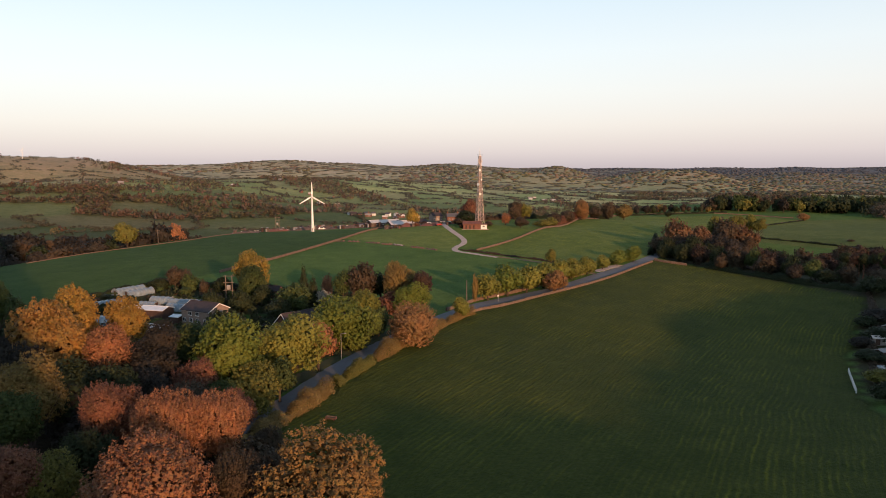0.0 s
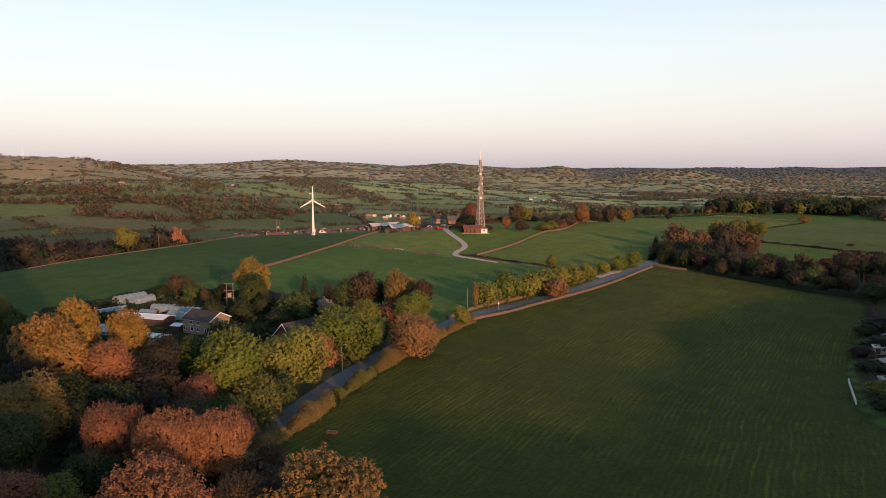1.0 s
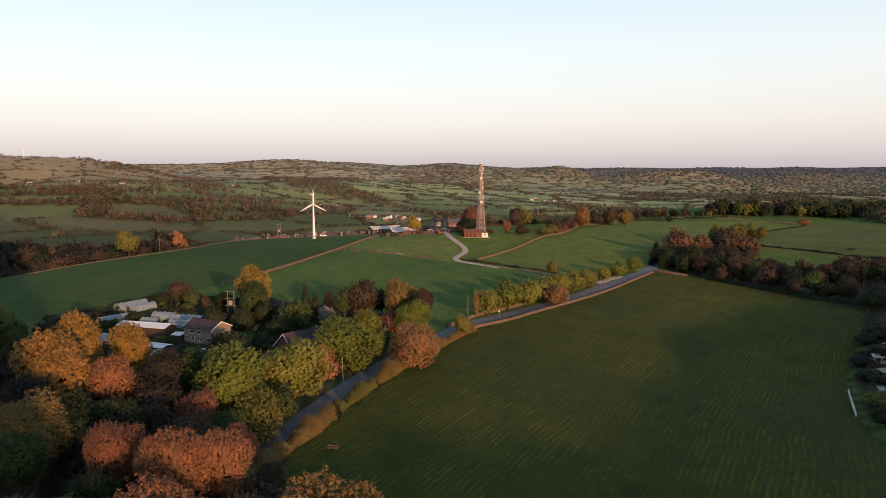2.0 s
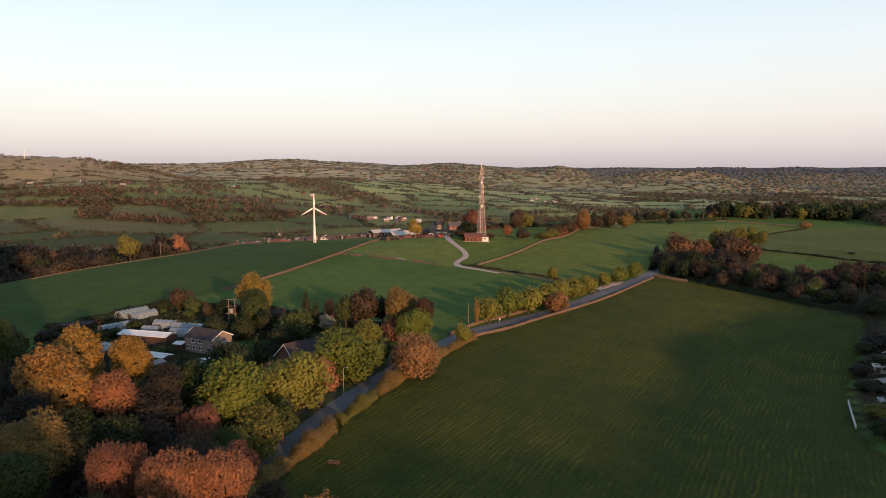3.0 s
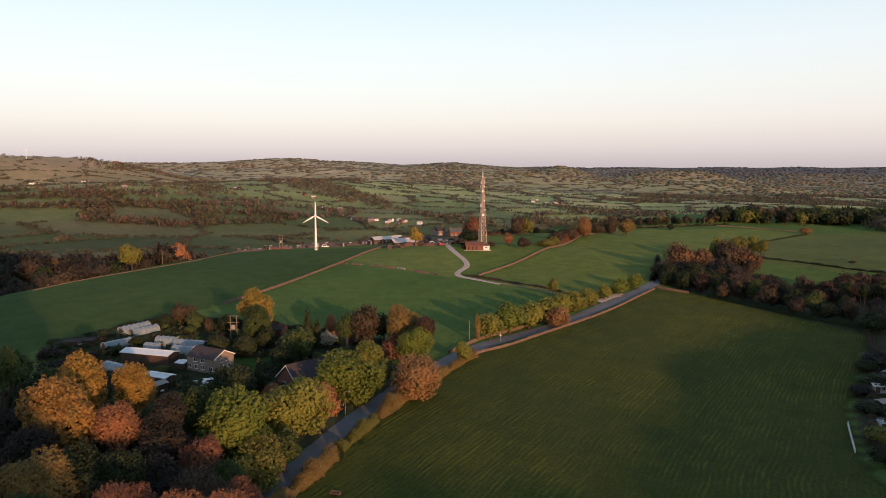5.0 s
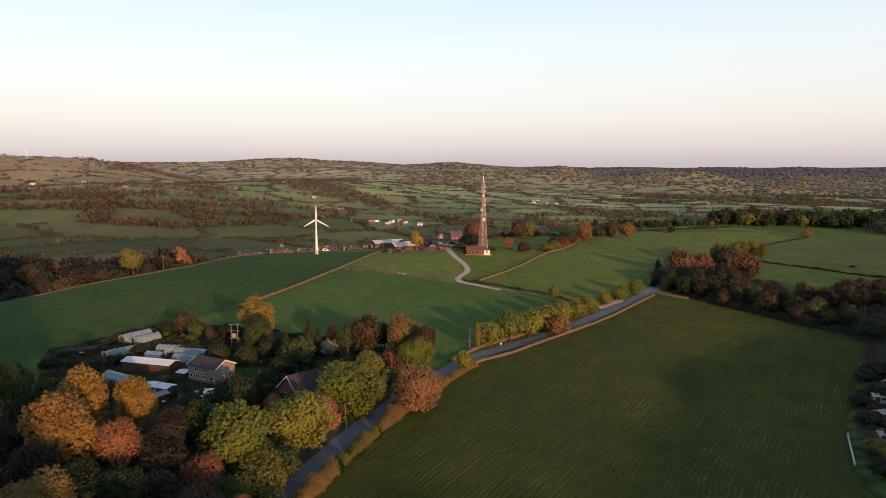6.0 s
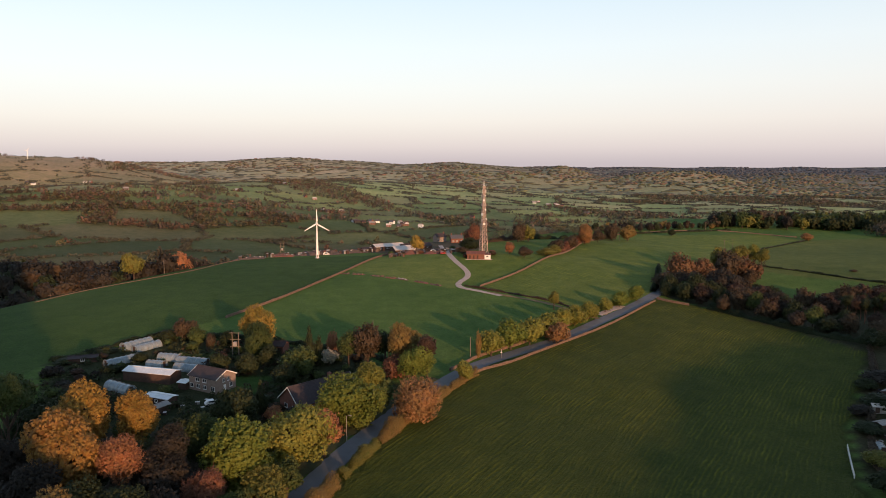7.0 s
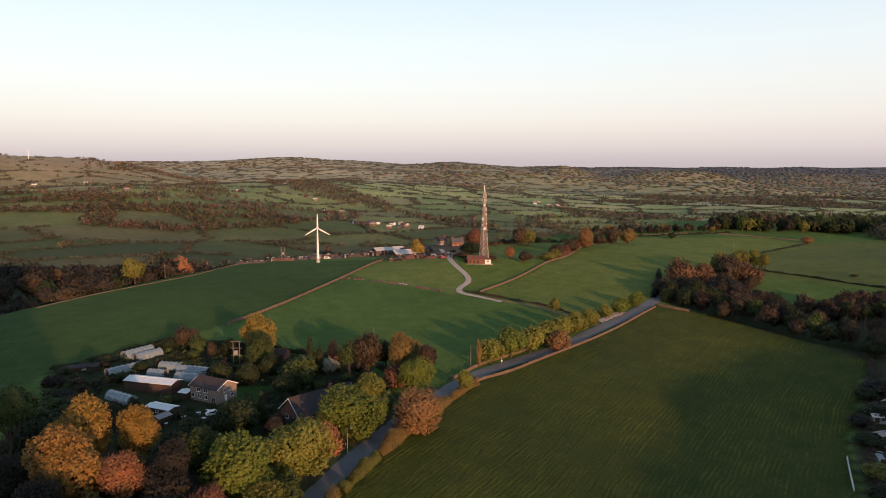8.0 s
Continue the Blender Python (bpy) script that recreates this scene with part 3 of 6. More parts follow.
# 'bare' is darkened: shade over the lower wood is put into its colour
COLOURS = {"orange": (0.275, 0.160, 0.052), "amber": (0.26, 0.160, 0.062), "rust": (0.31, 0.145, 0.078), "russet": (0.19, 0.090, 0.060), "gold": (0.31, 0.225, 0.055), "lime": (0.140, 0.178, 0.038),
           "olive": (0.150, 0.150, 0.040), "green": (0.066, 0.092, 0.032), "dark": (0.034, 0.046, 0.022), "brown": (0.078, 0.059, 0.041), "maroon": (0.064, 0.043, 0.035), "white": (0.36, 0.36, 0.31),
           "pear": (0.185, 0.195, 0.046), "apricot": (0.275, 0.160, 0.076), "tan": (0.225, 0.160, 0.060), "honey": (0.275, 0.170, 0.044), "umber": (0.150, 0.088, 0.052), "bare": (0.040, 0.036, 0.032)}
WORDS = {"orange": "orange-leaved", "amber": "amber-brown", "rust": "rust-red", "russet": "dark russet", "gold": "golden yellow", "lime": "bright yellow-green", "olive": "olive-green", "green": "mid-green",
         "dark": "dark green", "brown": "bare-twigged brown", "maroon": "deep maroon", "white": "white-blossomed",
         "pear": "yellow-green", "apricot": "pale orange-brown", "tan": "tan-brown", "honey": "honey-coloured", "umber": "umber-brown", "bare": "bare shade-dark grey-brown"}
count_trees = 0


def tree(x, y, height, width, colour, style="round", near="m", where="in rough grass"):
    """One tree or, when low and broad, one shrub."""
    global count_trees
    count_trees += 1
    rng = random.Random(count_trees)
    shrub = height < width * 0.95 or height < 5.0
    name = "shrub" if shrub else {"cone": "conifer_tree", "feather": "spreading_tree"}.get(style, "broadleaf_tree")
    kind = "shrub" if shrub else "conifer" if style == "cone" else "tree with a feathery crown" if style == "feather" else "tree with a rounded crown"
    root = thing(name, x, y, spot(x, y) - 0.1, rng.uniform(0, 360), WORDS[colour] + " " + kind + " " + where, "shrub" if shrub else "tree")
    low = -0.08 * height if style == "feather" else 0.0 if shrub or style == "cone" else height * (0.12 if "row" in where else 0.05)
    if near in "xnm" and width > 5.0 and style != "cone":
        low = max(low, height - (1.0 if "wood" in where else 1.15) * width)
    crown = shared("crown", rng.choice(CROWNS[("low" if shrub and near in "ms" else style, near)]), root, Matrix.LocRotScale((0, 0, (height + low) / 2), None, (width / 2, width / 2, (height - low) / 2)))
    jitter = rng.uniform(0.88, 1.12)
    crown.color = (*(c * jitter for c in COLOURS[colour]), 1)
    trunk = shared("trunk", rng.choice(FAR_TRUNKS if near == "s" else TRUNKS), root, Matrix.LocRotScale((0, 0, 0), None, (min(height, width * 1.5), min(height, width * 1.5), height * 0.92)))
    return root


tree(-14.7, 76, 16.3, 16.6, "amber", "round", "x", "in the roadside row")
tree(-32.9, 72, 17.2, 15.6, "rust", "feather", "x", "in the wood")
tree(-37.3, 90, 16.9, 9.7, "rust", "feather", "x", "in the wood")
tree(-31.4, 92, 16.0, 8.8, "rust", "feather", "x", "in the wood")
tree(-46.7, 92, 17.3, 9.1, "russet", "feather", "x", "in the wood")
tree(-60.9, 97, 20.3, 10.9, "tan", "round", "x", "in the wood")
tree(-45.7, 84, 13.8, 7.2, "dark", "feather", "n", "in the wood")
tree(-45.4, 74, 15.0, 9.2, "olive", "round", "x", "in the wood")
tree(-58.8, 90, 16.8, 8.5, "green", "round", "n", "in the wood")
tree(-24.4, 80, 12.6, 9.5, "brown", "feather", "x", "in the wood")
tree(-46.9, 70, 17.4, 6.0, "russet", "feather", "n", "in the wood")
tree(-58.8, 104, 12.9, 11.9, "bare", "round", "n", "in the wood")
tree(-41.8, 108, 12.0, 10.2, "brown", "feather", "n", "in the wood")
tree(-49.9, 112, 12.6, 11.7, "bare", "round", "n", "in the wood")
tree(-32.9, 104, 12.0, 6.3, "russet", "feather", "n", "in the wood")
tree(-24.3, 84, 9.4, 7.2, "brown", "feather", "n", "in the wood")
tree(-27.1, 100, 7.3, 5.7, "brown", "feather", "n", "in the wood")
tree(-73.0, 122, 23.0, 17.0, "orange", "round", "n", "in the wood")
tree(-60.6, 120, 18.8, 8.4, "rust", "feather", "n", "in the wood")
tree(-78.6, 142, 22.0, 16.5, "honey", "round", "n", "in the wood")
tree(-67.7, 142, 19.8, 11.0, "honey", "round", "n", "in the wood")
tree(-104.5, 158, 18.8, 10.5, "green", "round", "m", "in the wood")
tree(-94.3, 140, 24.0, 8.4, "green", "round", "n", "in the wood")
tree(-96.5, 150, 13.7, 10.9, "dark", "round", "m", "in the wood")
tree(-84.2, 126, 16.3, 10.8, "bare", "round", "n", "in the wood")
tree(-98.7, 160, 11.6, 10.2, "dark", "round", "m", "in the wood")
tree(-71.3, 112, 17.6, 11.7, "bare", "round", "n", "in the wood")
tree(-59.4, 106, 16.1, 12.1, "dark", "round", "n", "in the wood")
tree(-54.4, 108, 15.1, 11.2, "dark", "round", "n", "in the wood")
tree(-61.0, 130, 14.0, 9.9, "dark", "round", "n", "in the wood")
tree(-54.4, 128, 17.4, 7.3, "bare", "round", "n", "in the wood")
tree(-54.2, 122, 15.0, 10.5, "bare", "round", "n", "in the wood")
tree(-42.3, 132, 17.8, 18.6, "lime", "round", "n", "in the wood")
tree(-54.5, 146, 13.2, 12.6, "green", "round", "n", "in the wood")
tree(-44.7, 120, 12.6, 8.3, "russet", "feather", "n", "in the wood")
tree(-50.9, 124, 11.6, 8.2, "bare", "round", "n", "in the wood")
tree(-34.2, 147, 15.1, 15.4, "pear", "round", "n", "in the wood")
tree(-28.7, 153, 11.8, 8.5, "rust", "feather", "m", "in the wood")
tree(-26.8, 172, 14.1, 18.4, "lime", "round", "n", "in the garden hedge")
tree(-21.9, 187, 13.1, 13.5, "pear", "round", "n", "in the roadside row")
tree(-17.9, 186, 8.6, 7.7, "green", "round", "m", "in the roadside row")
tree(-10.2, 210, 12.0, 11.2, "lime", "round", "n", "in the roadside row")
tree(-8.0, 180, 11.2, 14.4, "apricot", "feather", "n", "in the roadside row")
tree(-6.2, 213, 15.0, 7.4, "maroon", "round", "m", "in the roadside row")
tree(-14.9, 220, 16.6, 12.5, "tan", "round", "n", "in the roadside row")
tree(-26.7, 222, 15.8, 10.7, "brown", "feather", "m", "in the garden hedge")
tree(-32.8, 222, 13.3, 7.4, "green", "round", "m", "in the garden hedge")
tree(-40.8, 238, 8.8, 4.3, "rust", "feather", "m", "in the garden hedge")
tree(-21.3, 228, 12.0, 7.6, "dark", "round", "m", "in the roadside row")
tree(-40.0, 226, 5.7, 6.4, "white", "round", "m", "in the garden hedge")
tree(-46.4, 224, 14.0, 4.8, "dark", "cone", "m", "in the garden hedge")
tree(-43.6, 226, 10.0, 4.5, "dark", "cone", "m", "in the garden hedge")
tree(-47.7, 212, 10.5, 11.9, "green", "round", "m", "in the garden hedge")
tree(-16.8, 214, 7.5, 8.9, "russet", "feather", "m", "in the roadside row")
tree(-68.6, 242, 16.2, 12.5, "gold", "round", "n", "in the garden hedge")
# green tree added in front to imitate the golden tree's shaded lower crown
tree(-65.5, 232, 12.7, 14.0, "green", "round", "n", "in the garden hedge")
tree(-99.6, 250, 9.0, 6.6, "brown", "feather", "m", "in the garden hedge")
tree(-96.6, 252, 7.8, 6.3, "brown", "feather", "m", "in the garden hedge")
tree(-92.3, 246, 7.0, 6.9, "green", "feather", "m", "in the garden hedge")
tree(-86.0, 242, 5.8, 4.0, "brown", "feather", "m", "in the garden hedge")
tree(-105.3, 252, 4.2, 9.2, "dark", "round", "m", "in the garden hedge")
tree(-80.2, 244, 6.1, 7.3, "dark", "round", "m", "in the garden hedge")
tree(-74.1, 216, 6.6, 7.2, "dark", "round", "m", "in the garden hedge")
tree(-64.3, 214, 7.4, 7.8, "dark", "round", "m", "in the garden hedge")
tree(-59.9, 222, 7.9, 6.6, "dark", "round", "m", "in the garden hedge")
tree(-61.6, 160, 9.9, 8.8, "dark", "round", "m", "in the wood")
tree(-53.5, 172, 10.5, 10.0, "dark", "round", "m", "in the garden hedge")
tree(-50.9, 180, 10.0, 3.6, "dark", "cone", "m", "in the garden hedge")
tree(-56.0, 166, 11.6, 8.3, "dark", "round", "m", "in the garden hedge")
tree(-50.3, 205, 6.7, 8.5, "dark", "round", "m", "in the garden hedge")
tree(-121.3, 236, 1.5, 7.8, "dark", "round", "m", "in the garden hedge")
tree(-129.5, 225, 1.5, 9.3, "dark", "round", "m", "in the garden hedge")
tree(-104.6, 226, 3.2, 5.6, "dark", "round", "m", "in the garden hedge")
for ux, uy, uh, uw, uc in ((-66, 111, 13, 10, "dark"), (-78, 112, 14, 11, "bare"), (-70, 130, 14, 10, "dark"), (-84, 134, 15, 10, "bare"), (-90, 148, 14, 9, "dark"), (-58, 114, 12, 9, "dark"), (-50, 104, 11, 9, "brown"),
                           (-62, 146, 12, 9, "dark"), (-72, 150, 11, 9, "green"), (-53, 98, 12, 9, "bare"), (-40, 98, 10, 8, "bare"), (-26, 92, 9, 8, "brown"), (-46, 142, 11, 9, "dark")):
    tree(ux, uy, uh, uw, uc, "round", "m", "in the wood")
for bx, by, bh, bw, bc, bs in ((117, 357, 8, 8, "dark", "round"), (124, 350, 10, 9, "dark", "feather"), (131, 345, 11, 10, "maroon", "feather"), (138, 338, 11, 9, "dark", "round"), (143, 330, 12, 10, "brown", "feather"),
                               (149, 324, 12, 9, "green", "round"), (152, 314, 11, 10, "maroon", "feather"), (158, 306, 11, 9, "dark", "round"), (162, 297, 10, 9, "green", "round"), (167, 302, 11, 9, "brown", "feather"),
                               (160, 318, 12, 10, "dark", "round"), (150, 338, 12, 10, "brown", "feather"), (172, 286, 9, 9, "brown", "round"), (176, 296, 9, 8, "dark", "round"), (178, 276, 8, 8, "brown", "feather"), (172, 270, 6, 8, "dark", "round")):
    tree(bx, by, bh, bw, bc, bs, "m", "in the tree belt")
tree(-46.5, 175.5, 4.2, 5.0, "rust", "feather", "m", "beside the bungalow")
tree(-36.1, 124, 10.1, 11.1, "olive", "round", "n", "in the wood")
tree(-38.9, 116, 9.8, 8.0, "green", "round", "n", "in the wood")
tree(-32.7, 132, 9.2, 6.6, "green", "round", "m", "in the wood")
tree(11.3, 238, 10.2, 2.4, "tan", "feather", "m", "in the roadside row")
tree(15.9, 241, 9.9, 10.1, "pear", "round", "m", "in the roadside row")
tree(23.9, 250, 12.0, 12.7, "lime", "round", "m", "in the roadside row")
tree(31.9, 258, 10.7, 11.8, "pear", "round", "m", "in the roadside row")
tree(39.8, 268, 10.4, 11.8, "pear", "round", "m", "in the roadside row")
tree(48.0, 280, 10.6, 11.0, "pear", "round", "m", "in the roadside row")
tree(55.3, 290, 9.3, 10.1, "pear", "round", "m", "in the roadside row")
tree(64.4, 302, 8.4, 9.2, "pear", "round", "m", "in the roadside row")
tree(74.5, 316, 7.2, 7.1, "pear", "round", "m", "in the roadside row")
tree(84.4, 328, 8.0, 9.2, "lime", "round", "m", "in the roadside row")
tree(96.5, 342, 8.4, 8.8, "lime", "round", "m", "in the roadside row")
tree(43.2, 262, 8.4, 9.5, "apricot", "low", "m", "in the roadside row")
tree(5.4, 212, 7.0, 6.0, "pear", "round", "m", "in the roadside row")
tree(50.8, 318, 9.1, 5.3, "olive", "round", "m", "in the roadside row")
tree(137.8, 400, 19.0, 16.9, "umber", "feather", "m", "in the tree belt")
tree(158.9, 420, 14.4, 17.8, "umber", "feather", "m", "in the tree belt")
tree(177.7, 428, 19.5, 18.1, "brown", "feather", "m", "in the tree belt")
tree(187.7, 426, 17.2, 18.0, "umber", "feather", "m", "in the tree belt")
tree(177.0, 440, 19.4, 14.6, "olive", "round", "m", "on the hill pasture")
tree(188.3, 445, 19.6, 9.6, "olive", "round", "m", "on the hill pasture")
tree(196.2, 448, 20.2, 9.6, "olive", "round", "m", "on the hill pasture")
tree(204.6, 452, 20.4, 9.7, "pear", "round", "m", "on the hill pasture")
tree(204.5, 440, 20.0, 8.7, "olive", "round", "m", "on the hill pasture")
tree(122.2, 376, 10.5, 15.6, "brown", "feather", "m", "in the tree belt")
tree(131.9, 372, 9.3, 15.7, "maroon", "feather", "m", "in the tree belt")
tree(143.6, 366, 10.3, 15.5, "dark", "round", "m", "in the tree belt")
tree(156.6, 364, 10.7, 15.4, "maroon", "feather", "m", "in the tree belt")
tree(167.9, 362, 10.8, 15.3, "maroon", "feather", "m", "in the tree belt")
tree(167.7, 345, 6.1, 14.5, "brown", "feather", "m", "in the tree belt")
tree(174.7, 336, 5.2, 14.2, "brown", "feather", "m", "in the tree belt")
tree(156.2, 345, 2.7, 14.3, "bare", "round", "m", "in the tree belt")
tree(185.8, 350, 12.7, 11.6, "brown", "feather", "m", "in the tree belt")
tree(194.9, 345, 10.9, 14.3, "maroon", "feather", "m", "in the tree belt")
tree(206.0, 352, 13.3, 15.7, "brown", "feather", "m", "in the tree belt")
tree(220.7, 362, 14.4, 15.3, "maroon", "feather", "m", "in the tree belt")
tree(230.2, 360, 11.9, 15.2, "maroon", "feather", "m", "in the tree belt")
tree(208.8, 352, 14.9, 11.7, "brown", "feather", "m", "in the tree belt")
tree(164.6, 288, 6.6, 11.9, "dark", "round", "m", "in the tree belt")
tree(147.0, 226, 4.6, 11.2, "bare", "round", "m", "in the tree belt")
tree(137.0, 206, 4.2, 13.7, "dark", "round", "m", "in the tree belt")
tree(127.2, 203, 3.4, 6.8, "bare", "round", "m", "in the tree belt")
tree(111.5, 168, 4.2, 8.3, "olive", "round", "m", "in the tree belt")
tree(121.7, 190, 3.2, 9.1, "dark", "round", "m", "in the tree belt")
tree(168.9, 262, 6.9, 10.9, "dark", "round", "m", "in the tree belt")
tree(140.3, 222, 3.8, 7.4, "dark", "round", "m", "in the tree belt")
tree(102.0, 152, 5.0, 7.6, "dark", "round", "m", "in the tree belt")
tree(41.0, 446, 8.4, 6.6, "rust", "feather", "m", "on the hill pasture")
tree(50.1, 438, 7.4, 9.4, "brown", "round", "m", "in the tree belt")
tree(67.0, 456, 5.4, 12.8, "olive", "round", "m", "on the hill pasture")
tree(74.5, 470, 7.0, 11.7, "olive", "round", "m", "on the hill pasture")
tree(79.0, 489, 9.3, 12.1, "brown", "round", "m", "on the hill pasture")
tree(92.0, 508, 10.1, 11.7, "brown", "round", "m", "on the hill pasture")
tree(108.5, 534, 15.9, 16.4, "apricot", "round", "n", "on the hill pasture")
tree(122.0, 549, 10.1, 10.8, "brown", "round", "m", "on the hill pasture")
tree(20.1, 512, 19.4, 13.6, "russet", "round", "m", "on the hill pasture")
tree(15.8, 470, 9.0, 15.6, "dark", "round", "m", "on the hill pasture")
tree(58.7, 560, 16.3, 13.9, "brown", "round", "m", "on the hill pasture")
tree(67.8, 566, 13.9, 14.1, "olive", "round", "m", "on the hill pasture")
tree(-21.1, 470, 12.4, 10.1, "gold", "round", "m", "on the hill pasture")
tree(10.5, 446, 4.5, 8.9, "brown", "round", "m", "on the hill pasture")
tree(29.5, 440, 3.0, 5.8, "brown", "round", "m", "on the hill pasture")
tree(220.0, 665, 6.7, 7.2, "dark", "round", "m", "on the hill pasture")
tree(347.0, 655, 7.3, 11.9, "apricot", "round", "m", "on the hill pasture")
tree(273.4, 455, 1.5, 5.3, "brown", "round", "m", "on the hill pasture")
tree(160.8, 605, 14.5, 15.0, "tan", "low", "m", "on the hill pasture")
tree(146.0, 600, 16.1, 14.9, "brown", "round", "m", "on the hill pasture")
tree(-186.0, 400, 20.2, 13.3, "olive", "round", "m", "in the tree belt")
tree(-171.4, 432, 16.7, 14.3, "rust", "feather", "m", "in the tree belt")


# ---------------------------------------------------------------- hedges and far woods
def hedge(pts, width, height, colour, label, seed, density=26, size=0.2):
    """A clipped or straggling hedge of small leaves along a line."""
    rng = np.random.default_rng(seed)
    line = smooth_line(pts, 0.5)
    side = sides_of(line)
    k = int(len(line) * 0.5 * density * (height + width))
    i = rng.integers(0, len(line), k)
    lump = 0.42 + 0.62 * np.abs(np.sin(i * 0.13 + seed)) + 0.2 * np.sin(i * 0.083 + 2 * seed) + 0.12 * np.sin(i * 0.61)
    a = rng.uniform(0, np.pi, k)
    r = np.sqrt(rng.uniform(0.35, 1.0, k))
    off, up = np.cos(a) * r * width / 2 * (0.3 + 0.7 * lump), np.sin(a) * r * height * lump
    p = line[i] + side[i] * off[:, None] + rng.normal(0, 0.2, (k, 2))
    z = ground(p[:, 0], p[:, 1]) + np.maximum(up, 0.05)
    way = np.stack([side[i][:, 0] * np.cos(a), side[i][:, 1] * np.cos(a), np.sin(a) + 0.2], 1)
    ob = new("hedge", quads_mesh("hedge", leaf_quads(np.column_stack([p, z]), way, size, rng), LEAVES))
    ob.color = (*COLOURS[colour], 1)
    return tagged(ob, label, "hedge")


hedge([(-37, 104), (-31, 118), (-26.5, 131), (-24.5, 138.5)], 4.0, 3.4, "tan", "straggling tan hedge between road and field", 1, 62, 0.12)
hedge([(-23.4, 142), (-20.5, 151), (-17.5, 159.5)], 3.4, 3.2, "olive", "yellowing clipped hedge between road and field", 2, 62, 0.12)
hedge([(-16.6, 162), (-13, 172), (-8, 183), (-2.5, 194)], 3.6, 3.6, "tan", "tan hedge between road and field", 3, 62, 0.12)
hedge([(-3, 194), (1, 203), (6, 213), (9.5, 219)], 2.6, 2.8, "tan", "tan-brown hedge at the field corner", 4, 62, 0.12)
hedge([(-49, 118), (-39, 138), (-34, 156), (-28, 174), (-20, 190)], 2.2, 1.6, "brown", "low brown hedge behind the verge", 5)
hedge([(17.5, 247), (30, 262), (45, 282), (64, 308)], 1.8, 1.3, "olive", "low olive hedge under the roadside trees", 6)
hedge([(70, 318), (84, 334), (98, 350)], 2.4, 2.4, "lime", "bright roadside hedge by the lay-by", 7)
hedge([(112, 366), (122, 392), (138, 440)], 3.4, 4.5, "dark", "dark roadside hedge beside the tree belt", 8)
hedge([(10, 366), (30, 352), (50, 337), (63, 318)], 1.6, 1.0, "brown", "thin brown hedge along the lane", 9, size=0.25)
hedge([(131, 334), (146, 308), (158, 282), (170, 268)], 5.0, 3.0, "dark", "dark scrub along the field edge", 10)
hedge([(166, 262), (146, 226), (126, 196), (112, 170), (104, 150)], 2.4, 1.5, "brown", "dark scrub beside the allotment wall", 11)
hedge([(204, 466), (245, 548), (299, 608), (346, 653)], 1.6, 1.2, "dark", "dark hedge along the wall between upper pastures", 12, 14, 0.3)
hedge([(219, 480), (244, 457), (272, 419), (299, 389)], 2.0, 1.3, "dark", "dark hedge between pastures", 13, 14, 0.32)
hedge([(-135, 226), (-108, 258), (-86, 256)], 3.0, 1.6, "dark", "dark hedge round the kitchen garden", 14)
hedge([(-86, 256), (-60, 250), (-28, 238), (-12, 214)], 3.0, 2.0, "dark", "dark hedge along the pasture", 15)
hedge([(-98, 228), (-80, 232), (-60, 226)], 3.5, 1.7, "green", "rows of garden shrubs", 16, 18, 0.24)
hedge([(-72, 178), (-60, 184), (-50, 190)], 4.0, 2.2, "dark", "dark garden shrubs by the lawn", 17)
hedge([(60, 612), (100, 600), (150, 622)], 5.0, 4.0, "dark", "dark hedge behind the hill pasture", 18, 10, 0.5)
hedge([(20, 545), (45, 575), (75, 600)], 5.0, 4.0, "brown", "brown hedge behind the farm", 19, 10, 0.5)
hedge([(160, 664), (220, 690), (300, 722)], 3.0, 2.0, "dark", "dark hedge on the skyline pasture", 20, 8, 0.5)
hedge([(79, 480), (100, 528), (114, 560)], 4.0, 5.0, "russet", "russet hedge along the hill wall", 21, 12, 0.4)


def scatter(name, places, sizes, tints, template, leaf, label, seed):
    """Many bushes of one make, joined: places n x 3, sizes n x 2 (width, height)."""
    rng = np.random.default_rng(seed)
    p, d = template
    k, n = len(places), len(p)
    turn = rng.uniform(0, 6.283, k)
    c, s = np.cos(turn)[:, None], np.sin(turn)[:, None]
    lx, ly, lz = p[None, :, 0], p[None, :, 1], p[None, :, 2]
    x = places[:, :1] + (lx * c - ly * s) * sizes[:, :1] / 2
    y = places[:, 1:2] + (lx * s + ly * c) * sizes[:, :1] / 2
    z = places[:, 2:3] + (lz * 0.5 + 0.48) * sizes[:, 1:2]
    w = np.stack([d[None, :, 0] * c - d[None, :, 1] * s, d[None, :, 0] * s + d[None, :, 1] * c, d[None, :, 2] + 0 * c], -1)
    scale = (np.repeat(sizes.mean(1), n) * leaf)[:, None]
    quads = leaf_quads(np.stack([x, y, z], -1).reshape(-1, 3), w.reshape(-1, 3), scale, rng, 1.1, 0.5)
    me = quads_mesh(name, quads, FAR_LEAVES)
    layer = me.color_attributes.new("tint", "FLOAT_COLOR", "POINT")
    col = np.repeat(np.column_stack([tints, np.ones(k)]), n * 4, axis=0)
    layer.data.foreach_set("color", col.astype(np.float32).ravel())
    return tagged(new(name, me), label, "trees", kind="stuff")


# greyed, bluish leaf tints with some distance haze put into them
FAR_TINTS = np.array([(0.096, 0.084, 0.068), (0.094, 0.092, 0.060), (0.070, 0.078, 0.056), (0.084, 0.096, 0.056), (0.112, 0.090, 0.070), (0.108, 0.112, 0.060), (0.130, 0.094, 0.068), (0.056, 0.064, 0.050)])


def tint_pick(k, rng, weights=None):
    return FAR_TINTS[rng.choice(len(FAR_TINTS), k, p=weights)] * rng.uniform(0.65, 1.15, (k, 1))


